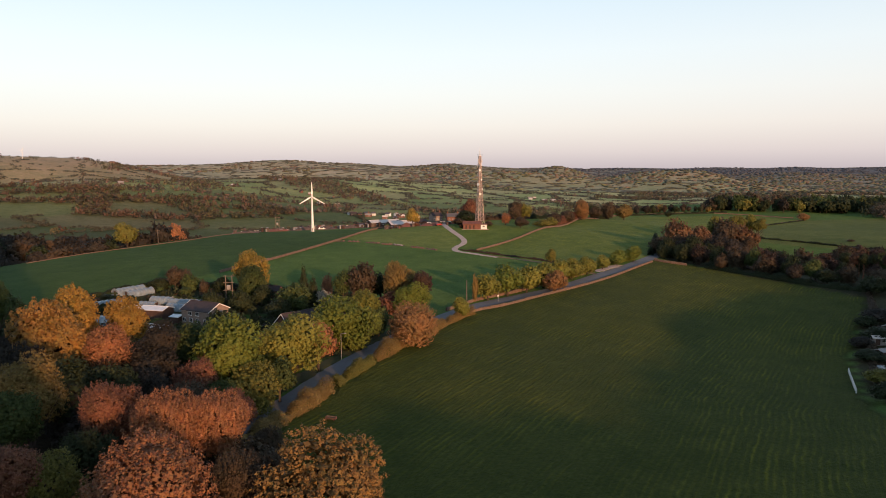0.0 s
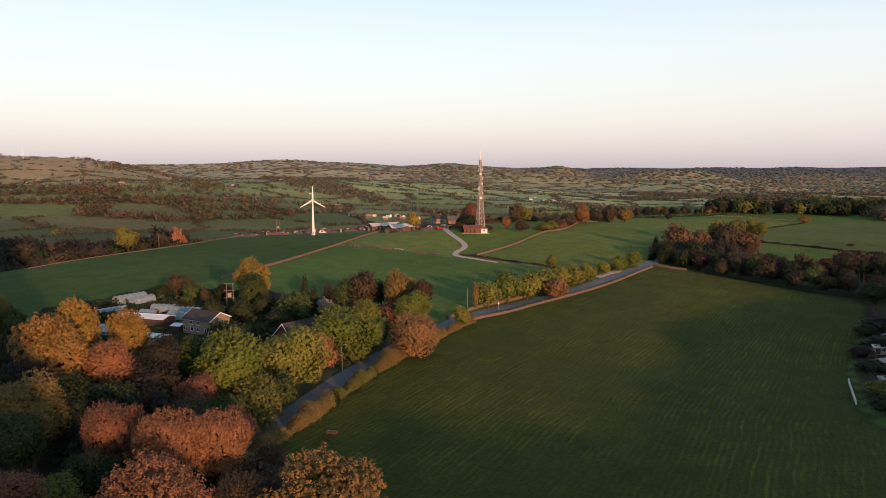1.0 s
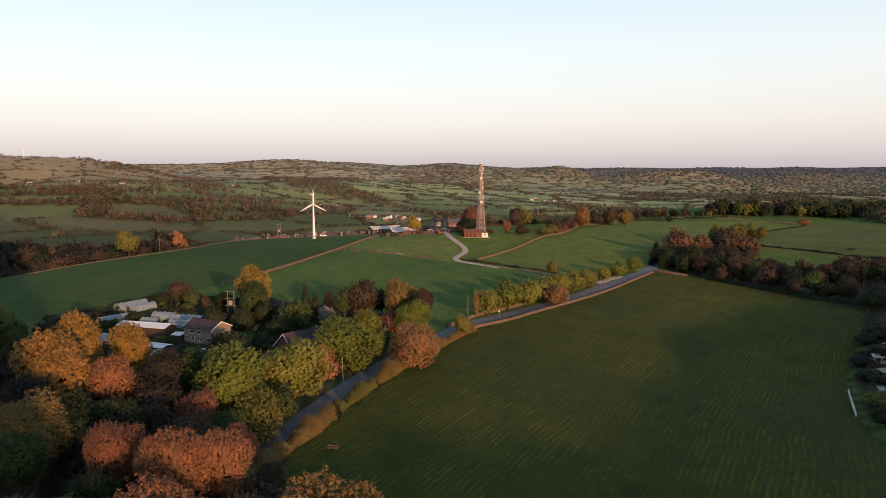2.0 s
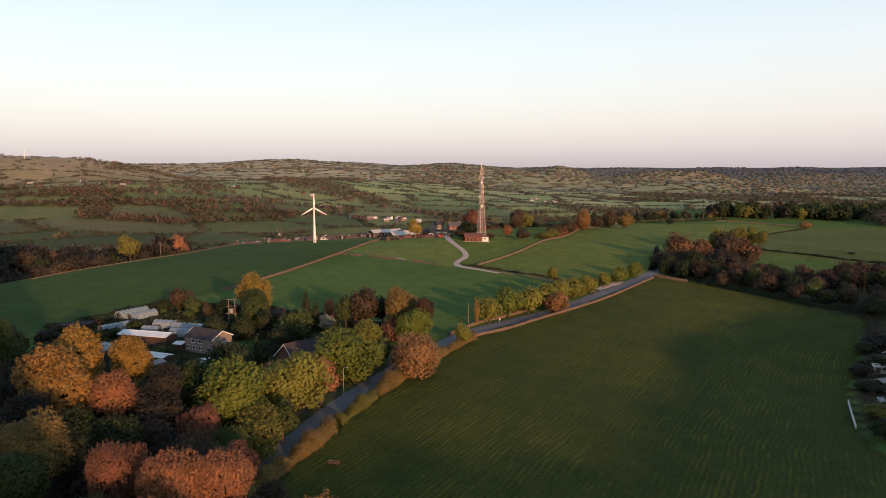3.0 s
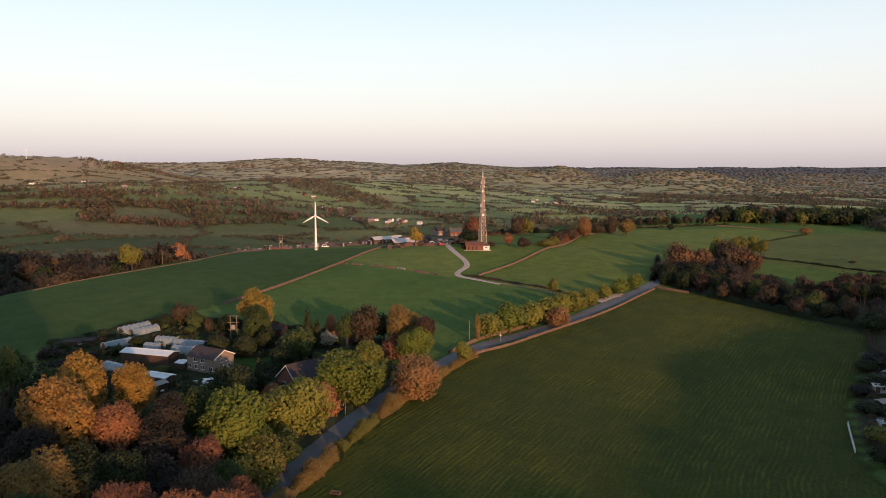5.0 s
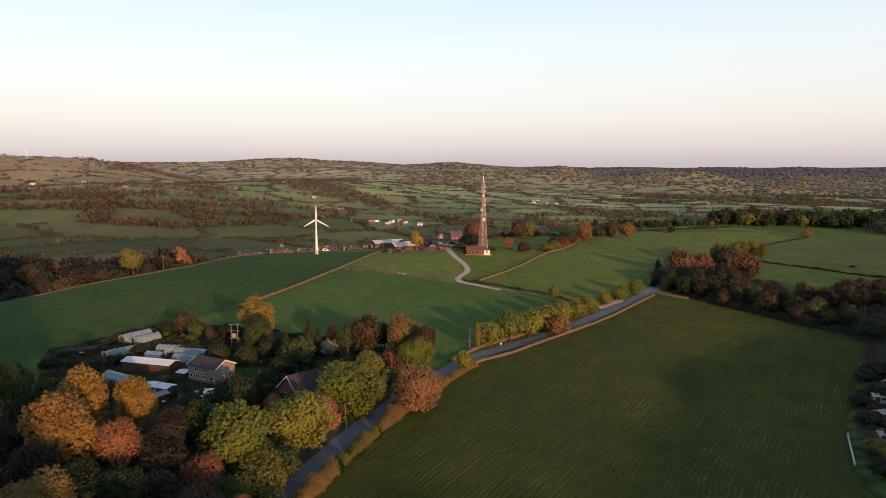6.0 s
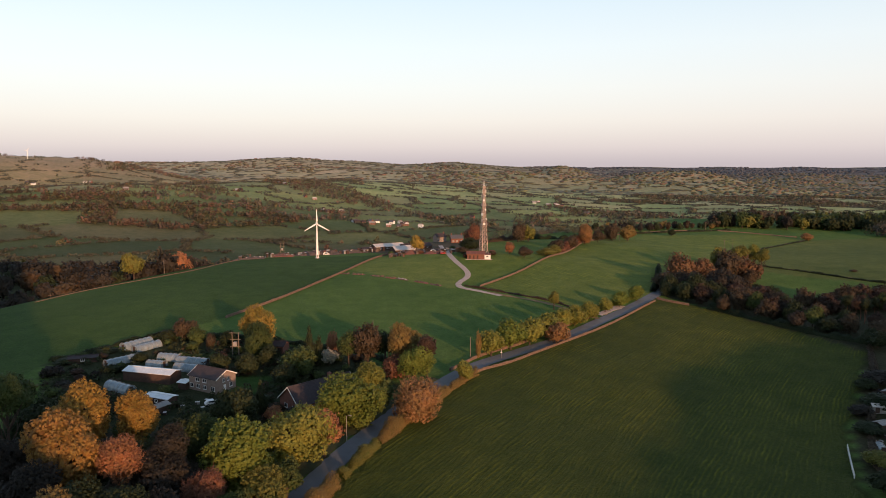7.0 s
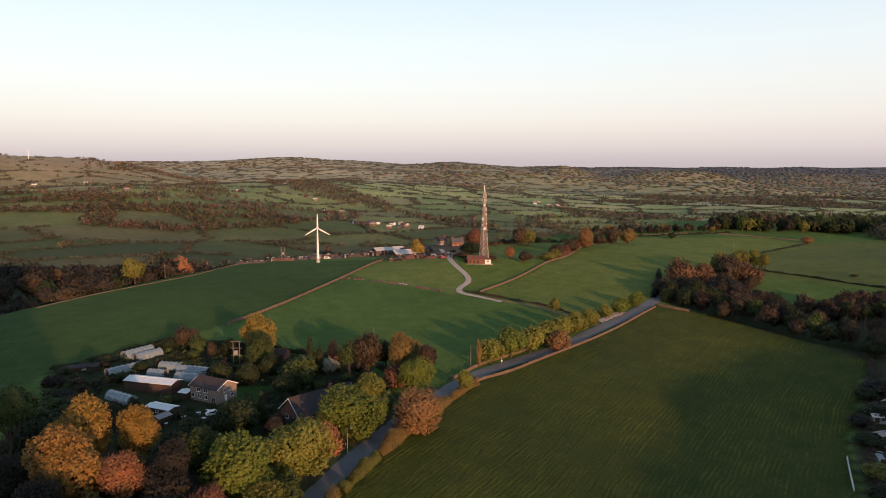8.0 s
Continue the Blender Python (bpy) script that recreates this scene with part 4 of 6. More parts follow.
def mounds(name, places, sizes, tints, label, seed):
    """Far crowns as uneven many-sided domes, joined."""
    rng = np.random.default_rng(seed)
    k, sides = len(places), 5
    rings = np.array([(0.75, 0.0), (1.0, 0.42), (0.66, 0.8)])
    a = rng.uniform(0, 6.283, (k, 1, 1)) + np.arange(sides)[None, None, :] * 6.283 / sides
    r = rings[None, :, :1] * rng.uniform(0.7, 1.2, (k, 3, sides)) * sizes[:, None, :1] / 2
    z = (rings[None, :, 1:] + rng.uniform(-0.1, 0.1, (k, 3, sides))) * sizes[:, None, 1:]
    ring = np.stack([places[:, None, None, 0] + np.cos(a) * r, places[:, None, None, 1] + np.sin(a) * r, places[:, None, None, 2] + z - 0.3], -1).reshape(k, 3 * sides, 3)
    tip = places + np.column_stack([np.zeros((k, 2)), sizes[:, 1]])
    verts = np.concatenate([ring, tip[:, None]], 1).reshape(-1, 3)
    quad = [(q * sides + i, q * sides + (i + 1) % sides, (q + 1) * sides + (i + 1) % sides, (q + 1) * sides + i) for q in range(2) for i in range(sides)]
    tris = np.array([t for f in quad for t in ((f[0], f[1], f[2]), (f[0], f[2], f[3]))] + [(2 * sides + i, 2 * sides + (i + 1) % sides, 3 * sides) for i in range(sides)])
    faces = (tris[None] + (np.arange(k) * (3 * sides + 1))[:, None, None]).reshape(-1, 3)
    me = bpy.data.meshes.new(name)
    me.vertices.add(len(verts)), me.loops.add(faces.size), me.polygons.add(len(faces))
    me.vertices.foreach_set("co", verts.astype(np.float32).ravel())
    me.loops.foreach_set("vertex_index", faces.astype(np.int32).ravel())
    me.polygons.foreach_set("loop_start", np.arange(0, faces.size, 3, dtype=np.int32))
    me.polygons.foreach_set("loop_total", np.full(len(faces), 3, np.int32))
    layer = me.color_attributes.new("tint", "FLOAT_COLOR", "POINT")
    layer.data.foreach_set("color", np.repeat(np.column_stack([tints, np.ones(k)]), 3 * sides + 1, axis=0).astype(np.float32).ravel())
    me.materials.append(FAR_LEAVES)
    me.update(calc_edges=True)
    return tagged(new(name, me), label, "trees", kind="stuff")


def far_hedges(first, last, gap, template, leaf, label, seed):
    rng = np.random.default_rng(seed)
    gy = np.arange(first, last, gap)
    X, Y = np.meshgrid(np.arange(-0.75 * last - 60, 0.75 * last + 60, gap), gy)
    X, Y = X + rng.uniform(-gap, gap, X.shape) * 0.5, Y + rng.uniform(-gap, gap, X.shape) * 0.5
    edge, who = cells(X, Y)
    clump = np.sin(X * 0.0061 + 2.0 * np.sin(Y * 0.0037)) * np.sin(Y * 0.0083 + 1.7 * np.sin(X * 0.0045)) + 0.35 * np.sin(X * 0.021 + Y * 0.017)
    slope_wood = 1.2 * bump(X, Y, 1450, 2650, 620, 330) + 0.8 * bump(X, Y, 520, 2950, 420, 260) + 0.7 * bump(X, Y, 900, 2250, 380, 240) + bump(X, Y, 600, 3600, 190, 160) + bump(X, Y, 1090, 3300, 330, 170) + 0.8 * bump(X, Y, 1900, 3700, 900, 300) + 0.8 * bump(X, Y, -200, 3500, 420, 180) + 0.7 * bump(X, Y, -480, 1560, 330, 150)
    in_hedge = (edge < gap * 0.5) & (np.sin(X * 0.031 + Y * 0.023) + 0.4 * np.sin(X * 0.11) > -1.05)
    in_wood = (clump * (first > 1000) + 1.7 * slope_wood + 0.42 * sstep(1500, 2700, Y) > 0.86) & (rng.random(X.shape) < 0.62)
    drift = np.sin(X * 0.0043 + 1.3 * np.sin(Y * 0.0029) + 0.7) * np.sin(Y * 0.0051 + 1.1 * np.sin(X * 0.0033)) + 0.25 * np.sin(X * 0.017 - Y * 0.011)
    in_wood |= (edge < 15) & (drift > (0.42 if template is not None else 0.25)) & (rng.random(X.shape) < 0.5)
    lone = rng.random(X.shape) < gap * gap / 70000
    keep = (in_hedge | in_wood | lone) & (np.abs(X) < 0.72 * Y + 90) & (plateau(X, Y) < -42)
    keep &= (bump(X, Y, -1400, 2150, 460, 360) < 0.55) | (rng.random(X.shape) < 0.3)
    x, y = X[keep], Y[keep]
    tall = in_wood[keep] | lone[keep] | (rng.random(len(x)) < 0.05)
    small = 1.0 if first < 1000 else 0.8 if first < 2000 else 0.66
    h = np.where(tall, rng.uniform(6, 11, len(x)), rng.uniform(2.4, 4.6, len(x))) * small
    w = np.where(tall, h * rng.uniform(0.9, 1.4, len(x)) / small ** 0.6, gap * 1.3 + rng.uniform(0, 2, len(x)))
    if first > 2000:
        w = np.where(in_wood[keep], rng.uniform(15, 27, len(x)), w)
    thorn = np.array((0.066, 0.072, 0.056)) * rng.uniform(0.8, 1.3, (len(x), 1))
    warm = (1 - sstep(-500, 250, x))[:, None] * np.array((0.10, 0.0, 0.04))
    colour = np.where(tall[:, None], tint_pick(len(x), rng) * (1 + warm), thorn)
    # bushes lightened band by band with distance, haze put into the leaves
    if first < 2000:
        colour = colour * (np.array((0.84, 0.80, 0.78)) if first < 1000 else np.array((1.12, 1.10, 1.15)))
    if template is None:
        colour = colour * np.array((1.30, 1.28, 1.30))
        # far right trees turned bluish, haze painted into their colour
        leaf_haze = (sstep(3500, 4200, y) * sstep(300, 900, x))[:, None]
        colour = colour * (1 - leaf_haze) + np.array((0.070, 0.076, 0.092)) * leaf_haze
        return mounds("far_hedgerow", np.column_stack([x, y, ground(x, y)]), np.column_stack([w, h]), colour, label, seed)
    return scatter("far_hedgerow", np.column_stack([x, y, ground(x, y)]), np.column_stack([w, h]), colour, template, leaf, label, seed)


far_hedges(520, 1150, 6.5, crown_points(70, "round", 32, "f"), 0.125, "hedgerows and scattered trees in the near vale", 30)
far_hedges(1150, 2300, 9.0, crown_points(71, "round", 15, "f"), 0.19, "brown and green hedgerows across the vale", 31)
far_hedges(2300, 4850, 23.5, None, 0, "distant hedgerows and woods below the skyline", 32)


def wood(poly, gap, low, high, weights, label, seed, tone=1.0, leaves=150):
    rng = np.random.default_rng(seed)
    xs, ys = [p[0] for p in poly], [p[1] for p in poly]
    X, Y = np.meshgrid(np.arange(min(xs), max(xs), gap), np.arange(min(ys), max(ys), gap))
    X, Y = X + rng.uniform(-0.5, 0.5, X.shape) * gap, Y + rng.uniform(-0.5, 0.5, X.shape) * gap
    keep = inside(poly, X, Y) & (rng.random(X.shape) < 0.9)
    x, y = X[keep], Y[keep]
    h = rng.uniform(low, high, len(x))
    w = h * rng.uniform(0.75, 1.15, len(x))
    return scatter("woodland", np.column_stack([x, y, ground(x, y)]), np.column_stack([w, h]), tint_pick(len(x), rng, weights) * tone, crown_points(seed, "feather", leaves, "s"), 0.6 / math.sqrt(leaves), label, seed)


MIXED = [0.16, 0.16, 0.16, 0.12, 0.10, 0.10, 0.06, 0.14]
wood([(430, 700), (520, 600), (620, 560), (700, 640), (620, 760), (470, 745)], 9.0, 9, 16, MIXED, "brown scrub woodland beyond the pastures", 43)
wood([(60, 640), (130, 660), (240, 735), (230, 765), (100, 710), (40, 670)], 8.0, 3.5, 6.5, MIXED, "hedge trees behind the hill", 44)
wood([(-20, 600), (60, 630), (40, 680), (-40, 660)], 8.0, 7, 11, MIXED, "dark trees below the farmstead", 45)
# trees out of view, added to keep sun off the near wood's lower parts
wood([(-140, -130), (-2, -130), (4, -40), (-8, 30), (-26, 48), (-60, 52), (-128, 30)], 8.5, 10, 14, MIXED, "unseen autumn wood added upslope to shade the near trees", 47, 1.0, 60)
wood([(-128, 30), (-60, 30), (-58, 62), (-76, 100), (-96, 112), (-120, 150), (-134, 150)], 7.5, 12, 17, MIXED, "mixed autumn wood on falling ground", 46)


def standing_wood(poly, count, low, high, colours, where, seed):
    """Trees set one by one, none too near the next."""
    rng, put = random.Random(seed), []
    xs, ys = [p[0] for p in poly], [p[1] for p in poly]
    for _ in range(count * 30):
        x, y = rng.uniform(min(xs), max(xs)), rng.uniform(min(ys), max(ys))
        if len(put) >= count:
            break
        if not bool(inside(poly, np.array([x]), np.array([y]))[0]) or any((x - a) ** 2 + (y - c) ** 2 < 30 for a, c in put):
            continue
        put.append((x, y))
        h = rng.uniform(low, high)
        tree(x, y, h, h * rng.uniform(0.7, 1.15), rng.choice(colours), rng.choice(("round", "feather", "feather")), "s", where)


standing_wood([(-360, 310), (-240, 270), (-214, 322), (-190, 382), (-164, 436), (-146, 470), (-150, 520), (-220, 560), (-340, 560), (-420, 500)], 300, 11, 16, ("bare", "bare", "bare", "brown", "dark", "bare", "bare"), "in the lower wood", 41)
standing_wood([(290, 740), (330, 742), (450, 745), (540, 735), (600, 640), (680, 660), (700, 760), (560, 800), (400, 800), (295, 775)], 190, 11, 19, ("dark", "dark", "dark", "brown", "bare", "olive", "green", "dark", "green"), "in far woodland", 42)
standing_wood([(140, 690), (215, 712), (295, 738), (295, 752), (215, 730), (140, 706)], 34, 5, 9, ("dark", "bare", "brown", "bare", "dark", "tan"), "behind the upper pasture", 48)


def tree_belt():
    rng = random.Random(21)
    made = 0
    while made < 52:
        x, y = rng.uniform(112, 240), rng.uniform(255, 440)
        if not bool(inside(BELT, np.array([x]), np.array([y]))[0]) or math.hypot(x - 205, y - 318) < 26 or math.hypot(x - 198, y - 366) < 20:
            continue
        h = rng.uniform(6.5, 12.5) * (1.15 if y > 340 else 0.85)
        tree(x, y, h, h * rng.uniform(0.75, 1.1), rng.choice(("dark", "bare", "bare", "brown", "maroon", "dark", "green", "brown")), rng.choice(("round", "feather", "feather")), "m", "in the tree belt")
        made += 1


tree_belt()
PINE_BARK = plain("pine_bark", (0.23, 0.11, 0.07), 0.6, 1.2, 9.0, 0.9, bump=0.5)


def pine_mesh(seed):
    """Tall bare stem of unit height, slightly bent, with a few dead stubs."""
    rng, bm = random.Random(seed), bmesh.new()
    a = Vector((0, 0, -0.02))
    for k in range(5):
        b = Vector((rng.uniform(-0.015, 0.015), rng.uniform(-0.015, 0.015), (k + 1) * 0.19))
        rod(bm, a, b, 0.017 - 0.0026 * k, 0.0145 - 0.0026 * k, 7)
        if k > 1:
            t = rng.uniform(0, 6.283)
            rod(bm, b, b + Vector((math.cos(t) * 0.12, math.sin(t) * 0.12, 0.05)), 0.006, 0.002, 4)
        a = b
    me = bpy.data.meshes.new("trunk")
    bm.to_mesh(me)
    bm.free()
    me.materials.append(PINE_BARK)
    return me


PINES = [pine_mesh(k) for k in range(3)]


def pine(x, y, height, width):
    """A pine with a bare reddish stem and a flat crown at its head."""
    rng = random.Random(int(x * 31 + y))
    root = thing("pine_tree", x, y, spot(x, y) - 0.1, rng.uniform(0, 360), "tall pine with a bare reddish stem and dark crown", "tree", "pines beside the pasture")
    crown = shared("crown", rng.choice(CROWNS[("feather", "m")]), root, Matrix.LocRotScale((0, 0, height * 0.78), None, (width / 2, width / 2, height * 0.24)))
    crown.color = (*COLOURS[rng.choice(("maroon", "brown", "dark"))], 1)
    shared("trunk", rng.choice(PINES), root, Matrix.LocRotScale((0, 0, 0), None, (height, height, height)))


for k in range(20):
    pine(190 + 2.4 * k + 2.0 * math.sin(k * 2.3), 312 + 13 * math.sin(k * 1.7) + 0.5 * k, 12.0 + 2.5 * math.sin(k * 3.1), 5.2 + math.sin(k * 1.3))


# ---------------------------------------------------------------- buildings
def window(parent, x, y, z, w, h, turn=0.0):
    """A framed window set 3 cm proud of a wall that faces -y before the turn."""
    f = bmesh.new()
    for a in ((-w / 2, 0, w / 2, 0.08), (-w / 2, h - 0.08, w / 2, h), (-w / 2, 0.08, -w / 2 + 0.08, h - 0.08), (w / 2 - 0.08, 0.08, w / 2, h - 0.08), (-0.04, 0.08, 0.04, h - 0.08)):
        box(f, a[0], -0.06, a[1], a[2], 0.02, a[3])
    ob = part("window", f, WHITE, parent, "white-framed window")
    ob.matrix_local = pose(x, y, z, 0, 0, turn)
    part("pane", block(-w / 2 + 0.06, -0.03, 0.06, w / 2 - 0.06, 0.01, h - 0.06), GLASS, ob, "dark glass pane")
    part("sill", block(-w / 2 - 0.08, -0.14, -0.1, w / 2 + 0.08, 0.0, -0.004), WHITE, ob)
    return ob


def gable_body(parent, length, depth, eave, ridge, wall_mat, roof_mat, over=0.35, wall_label="", roof_label=""):
    """Walls with gables at both ends of x, and two roof slopes with thickness."""
    w = bmesh.new()
    prism(w, [(-depth / 2, -0.6), (depth / 2, -0.6), (depth / 2, eave), (0, ridge - 0.1), (-depth / 2, eave)], -length / 2, length / 2)
    bmesh.ops.rotate(w, cent=(0, 0, 0), matrix=Matrix.Rotation(radians(90), 3, "Z"), verts=w.verts)
    part("wall", w, wall_mat, parent, wall_label)
    rise, run = ridge - eave, depth / 2
    drop = rise / run * over
    for s in (-1, 1):
        r = bmesh.new()
        prism(r, [(s * (run + over), eave - drop), (0, ridge), (0, ridge + 0.16), (s * (run + over), eave - drop + 0.16)], -length / 2 - over, length / 2 + over)
        bmesh.ops.rotate(r, cent=(0, 0, 0), matrix=Matrix.Rotation(radians(90), 3, "Z"), verts=r.verts)
        slope = part("roof_slope", r, roof_mat, parent, roof_label)
    b = bmesh.new()
    box(b, -length / 2 - over, -0.12, ridge + 0.1, length / 2 + over, 0.12, ridge + 0.26)
    part("ridge_cap", b, roof_mat, parent)


def barge_boards(parent, length, depth, eave, ridge, over=0.35):
    run, rise = depth / 2, ridge - eave
    for end in (-1, 1):
        for s in (-1, 1):
            b = bmesh.new()
            x = end * (length / 2 + over + 0.02)
            prism(b, [(s * (run + over), eave - rise / run * over - 0.1), (0, ridge - 0.1), (0, ridge + 0.2), (s * (run + over), eave - rise / run * over + 0.2)], x - 0.03, x + 0.03)
            bmesh.ops.rotate(b, cent=(0, 0, 0), matrix=Matrix.Rotation(radians(90), 3, "Z"), verts=b.verts)
            part("barge_board", b, WHITE, parent, "white barge board")


def brick_house(x, y, turn):
    h = thing("house", x, y, spot(x, y), turn, "two-storey buff brick house with dark tiled roof", "house")
    gable_body(h, 11.0, 8.0, 4.4, 6.3, BRICK, ROOF_TILE, wall_label="buff brick walls", roof_label="dark brown tiled roof")
    barge_boards(h, 11.0, 8.0, 4.4, 6.3)
    for wx in (-2.0, 0.9):
        window(h, wx, -4.0, 2.95, 1.5, 1.1)
    for wx in (-4.4, -1.7, 0.9):
        window(h, wx, -4.0, 0.9, 1.3, 1.2)
    window(h, 4.2, -4.0, 0.8, 1.5, 1.3)
    for wy in (-0.9, 0.9):
        window(h, 5.5, wy, 2.95, 0.9, 1.1, 90)
    window(h, 5.5, 1.9, 0.9, 1.1, 1.2, 90)
    door = part("door", block(-0.5, -0.08, 0, 0.5, 0.02, 2.1, 0.02), WHITE, h, "white panelled door")
    door.matrix_local = pose(5.5, -0.6, 0, 0, 0, 90)
    part("door_handle", block(0.32, -0.13, 1.0, 0.42, -0.085, 1.06), STEEL, door)
    for gy in (-4.12, 4.02):
        part("gutter", block(-5.8, gy - 0.14 if gy < 0 else gy + 0.06, 4.18, 5.8, gy - 0.02 if gy < 0 else gy + 0.2, 4.3), WHITE, h, "white gutter")
    part("porch", block(-6.9, -2.6, -0.3, -5.52, 0.4, 2.2, 0.05), DARK_WOOD, h, "small dark timber porch")
    return h


brick_house(-71.3, 200.8, -27)


def bungalow(x, y, turn):
    h = thing("bungalow", x, y, spot(x, y), turn, "long red brick bungalow under a wide dark roof", "house")
    gable_body(h, 20.0, 10.0, 3.0, 7.0, RED_BRICK, ROOF_TILE, 0.5, "red brick walls", "wide dark tiled roof")
    barge_boards(h, 20.0, 10.0, 3.0, 7.0, 0.5)
    for wy in (-2.4, 1.6):
        window(h, -10.0, wy, 0.9, 1.6, 1.2, -90)
    for wx in (-6, -2, 2, 6):
        window(h, wx, -5.0, 0.9, 1.6, 1.2)
    c = block(3.0, -0.5, 5.6, 3.9, 0.5, 8.3, 0.04)
    stack = part("chimney", c, RED_BRICK, h, "red brick chimney")
    p = bmesh.new()
    rod(p, (3.45, 0, 8.3), (3.45, 0, 8.7), 0.14, 0.11, 8)
    part("chimney_pot", p, RUST, stack)
    return h


bungalow(-36.5, 189.0, 44)


def long_shed(x, y, turn, length, depth, eave, roof_mat, wall_mat, label, rise=0.7, windows=True):
    s = thing("shed", x, y, spot(x, y), turn, label, "shed")
    gable_body(s, length, depth, eave, eave + rise, wall_mat, roof_mat, 0.25)
    n = int(length / 2.5)
    for k in range(n):
        lx = -length / 2 + (k + 0.5) * length / n
        if k % 2 and windows:
            window(s, lx, -depth / 2, eave * 0.45, 1.2, 0.8)
        elif windows or k == 2:
            part("door", block(lx - 0.6, -depth / 2 - 0.06, 0, lx + 0.6, -depth / 2 + 0.01, min(2.0, eave - 0.2), 0.02), DARK_WOOD, s)
    return s


long_shed(-92.8, 208.0, -15, 17.2, 5.5, 3.0, BLUE_TIN, DARK_WOOD, "long dark timber shed with a pale sheet roof", windows=False)
long_shed(-81.5, 187.5, -22, 8.5, 3.8, 2.3, BLUE_TIN, DARK_WOOD, "small dark shed with a pale flat roof", 0.35)
long_shed(-79.5, 200.6, -20, 3.0, 3.4, 2.1, BLUE_TIN, DARK_WOOD, "dark lean-to between shed and house", 0.3)
long_shed(-61.5, 240.0, -12, 7.5, 5.0, 2.6, ROOF_TILE, RED_BRICK, "red brick outhouse under the golden tree", 1.3)
long_shed(-124.0, 226.0, 18, 9.0, 4.0, 1.6, ROOF_TILE, DARK_WOOD, "low dark hen house with a tiled roof", 0.5)
long_shed(-79.0, 181.0, 60, 4.0, 3.0, 2.0, GREY_TIN, DARK_WOOD, "dark garden shed among clutter", 0.5)


def tube(points, r, sides=5):
    """One bent tube through points that lie in a plane across x."""
    bm, rings = bmesh.new(), []
    for i, p in enumerate(points):
        p = Vector(p)
        d = (Vector(points[min(i + 1, len(points) - 1)]) - Vector(points[max(i - 1, 0)])).normalized()
        u, v = Vector((1, 0, 0)), d.cross(Vector((1, 0, 0)))
        rings.append([bm.verts.new(p + (u * math.cos(6.28319 * k / sides) + v * math.sin(6.28319 * k / sides)) * r) for k in range(sides)])
    for a, b in zip(rings, rings[1:]):
        for k in range(sides):
            bm.faces.new((a[k], a[(k + 1) % sides], b[(k + 1) % sides], b[k]))
    return bm


def polytunnel(x, y, turn, length, width, height, label="arched polytunnel with pale cloudy film"):
    """Half-round film over hoops, sagging a little between them, with framed ends."""
    t = thing("polytunnel", x, y, spot(x, y), turn, label, "polytunnel", "polytunnels in the garden")
    hoops = max(4, int(length / 1.8))
    verts, faces, sides = [], [], 13
    for i in range(hoops * 2 + 1):
        lx = -length / 2 + length * i / (hoops * 2)
        sag = 0.94 if i % 2 else 1.0
        for k in range(sides):
            a = math.pi * k / (sides - 1)
            verts.append((lx, math.cos(a) * width / 2 * sag, max(0.0, math.sin(a)) ** 0.85 * height * sag - 0.05))
        if i:
            p, q = (i - 1) * sides, i * sides
            faces += [(p + k, q + k, q + k + 1, p + k + 1) for k in range(sides - 1)]
    shared("film", mesh_of("film", verts, faces, FILM, True), t)
    for i in range(hoops + 1):
        lx, bend = -length / 2 + length * i / hoops, []
        for k in range(11):
            a = math.pi * k / 10
            bend.append((lx, math.cos(a) * width / 2 * 1.01, max(0.0, math.sin(a)) ** 0.85 * height * 1.02))
        part("hoop", tube(bend, 0.045), GREY_TIN, t)
    for end in (-1, 1):
        e, fan = bmesh.new(), []
        for k in range(sides):
            a = math.pi * k / (sides - 1)
            fan.append((math.cos(a) * width / 2, max(0.0, math.sin(a)) ** 0.85 * height - 0.05))
        prism(e, fan, end * (length / 2 - 0.1) - 0.03, end * (length / 2 - 0.1) + 0.03)
        bmesh.ops.rotate(e, cent=(0, 0, 0), matrix=Matrix.Rotation(radians(90), 3, "Z"), verts=e.verts)
        wall = part("end_wall", e, FILM, t)
        part("door", block(end * (length / 2) - 0.04, -0.6, 0, end * (length / 2) + 0.04, 0.6, 1.9), DARK_WOOD, wall)
    return t


polytunnel(-113.5, 243.0, 58, 11.0, 4.6, 2.6)
polytunnel(-108.8, 240.5, 58, 10.0, 4.2, 2.3)
polytunnel(-110.5, 225.0, 52, 11.0, 4.0, 2.2)
polytunnel(-98.5, 198.5, -30, 10.5, 4.0, 2.4)
polytunnel(-95.5, 228.5, -12, 7.5, 4.2, 2.3)
polytunnel(-97.0, 221.0, -12, 6.0, 4.0, 2.2)
polytunnel(-86.0, 224.5, -14, 11.5, 4.2, 2.3)
polytunnel(-85.5, 217.5, -14, 8.0, 4.2, 2.3)


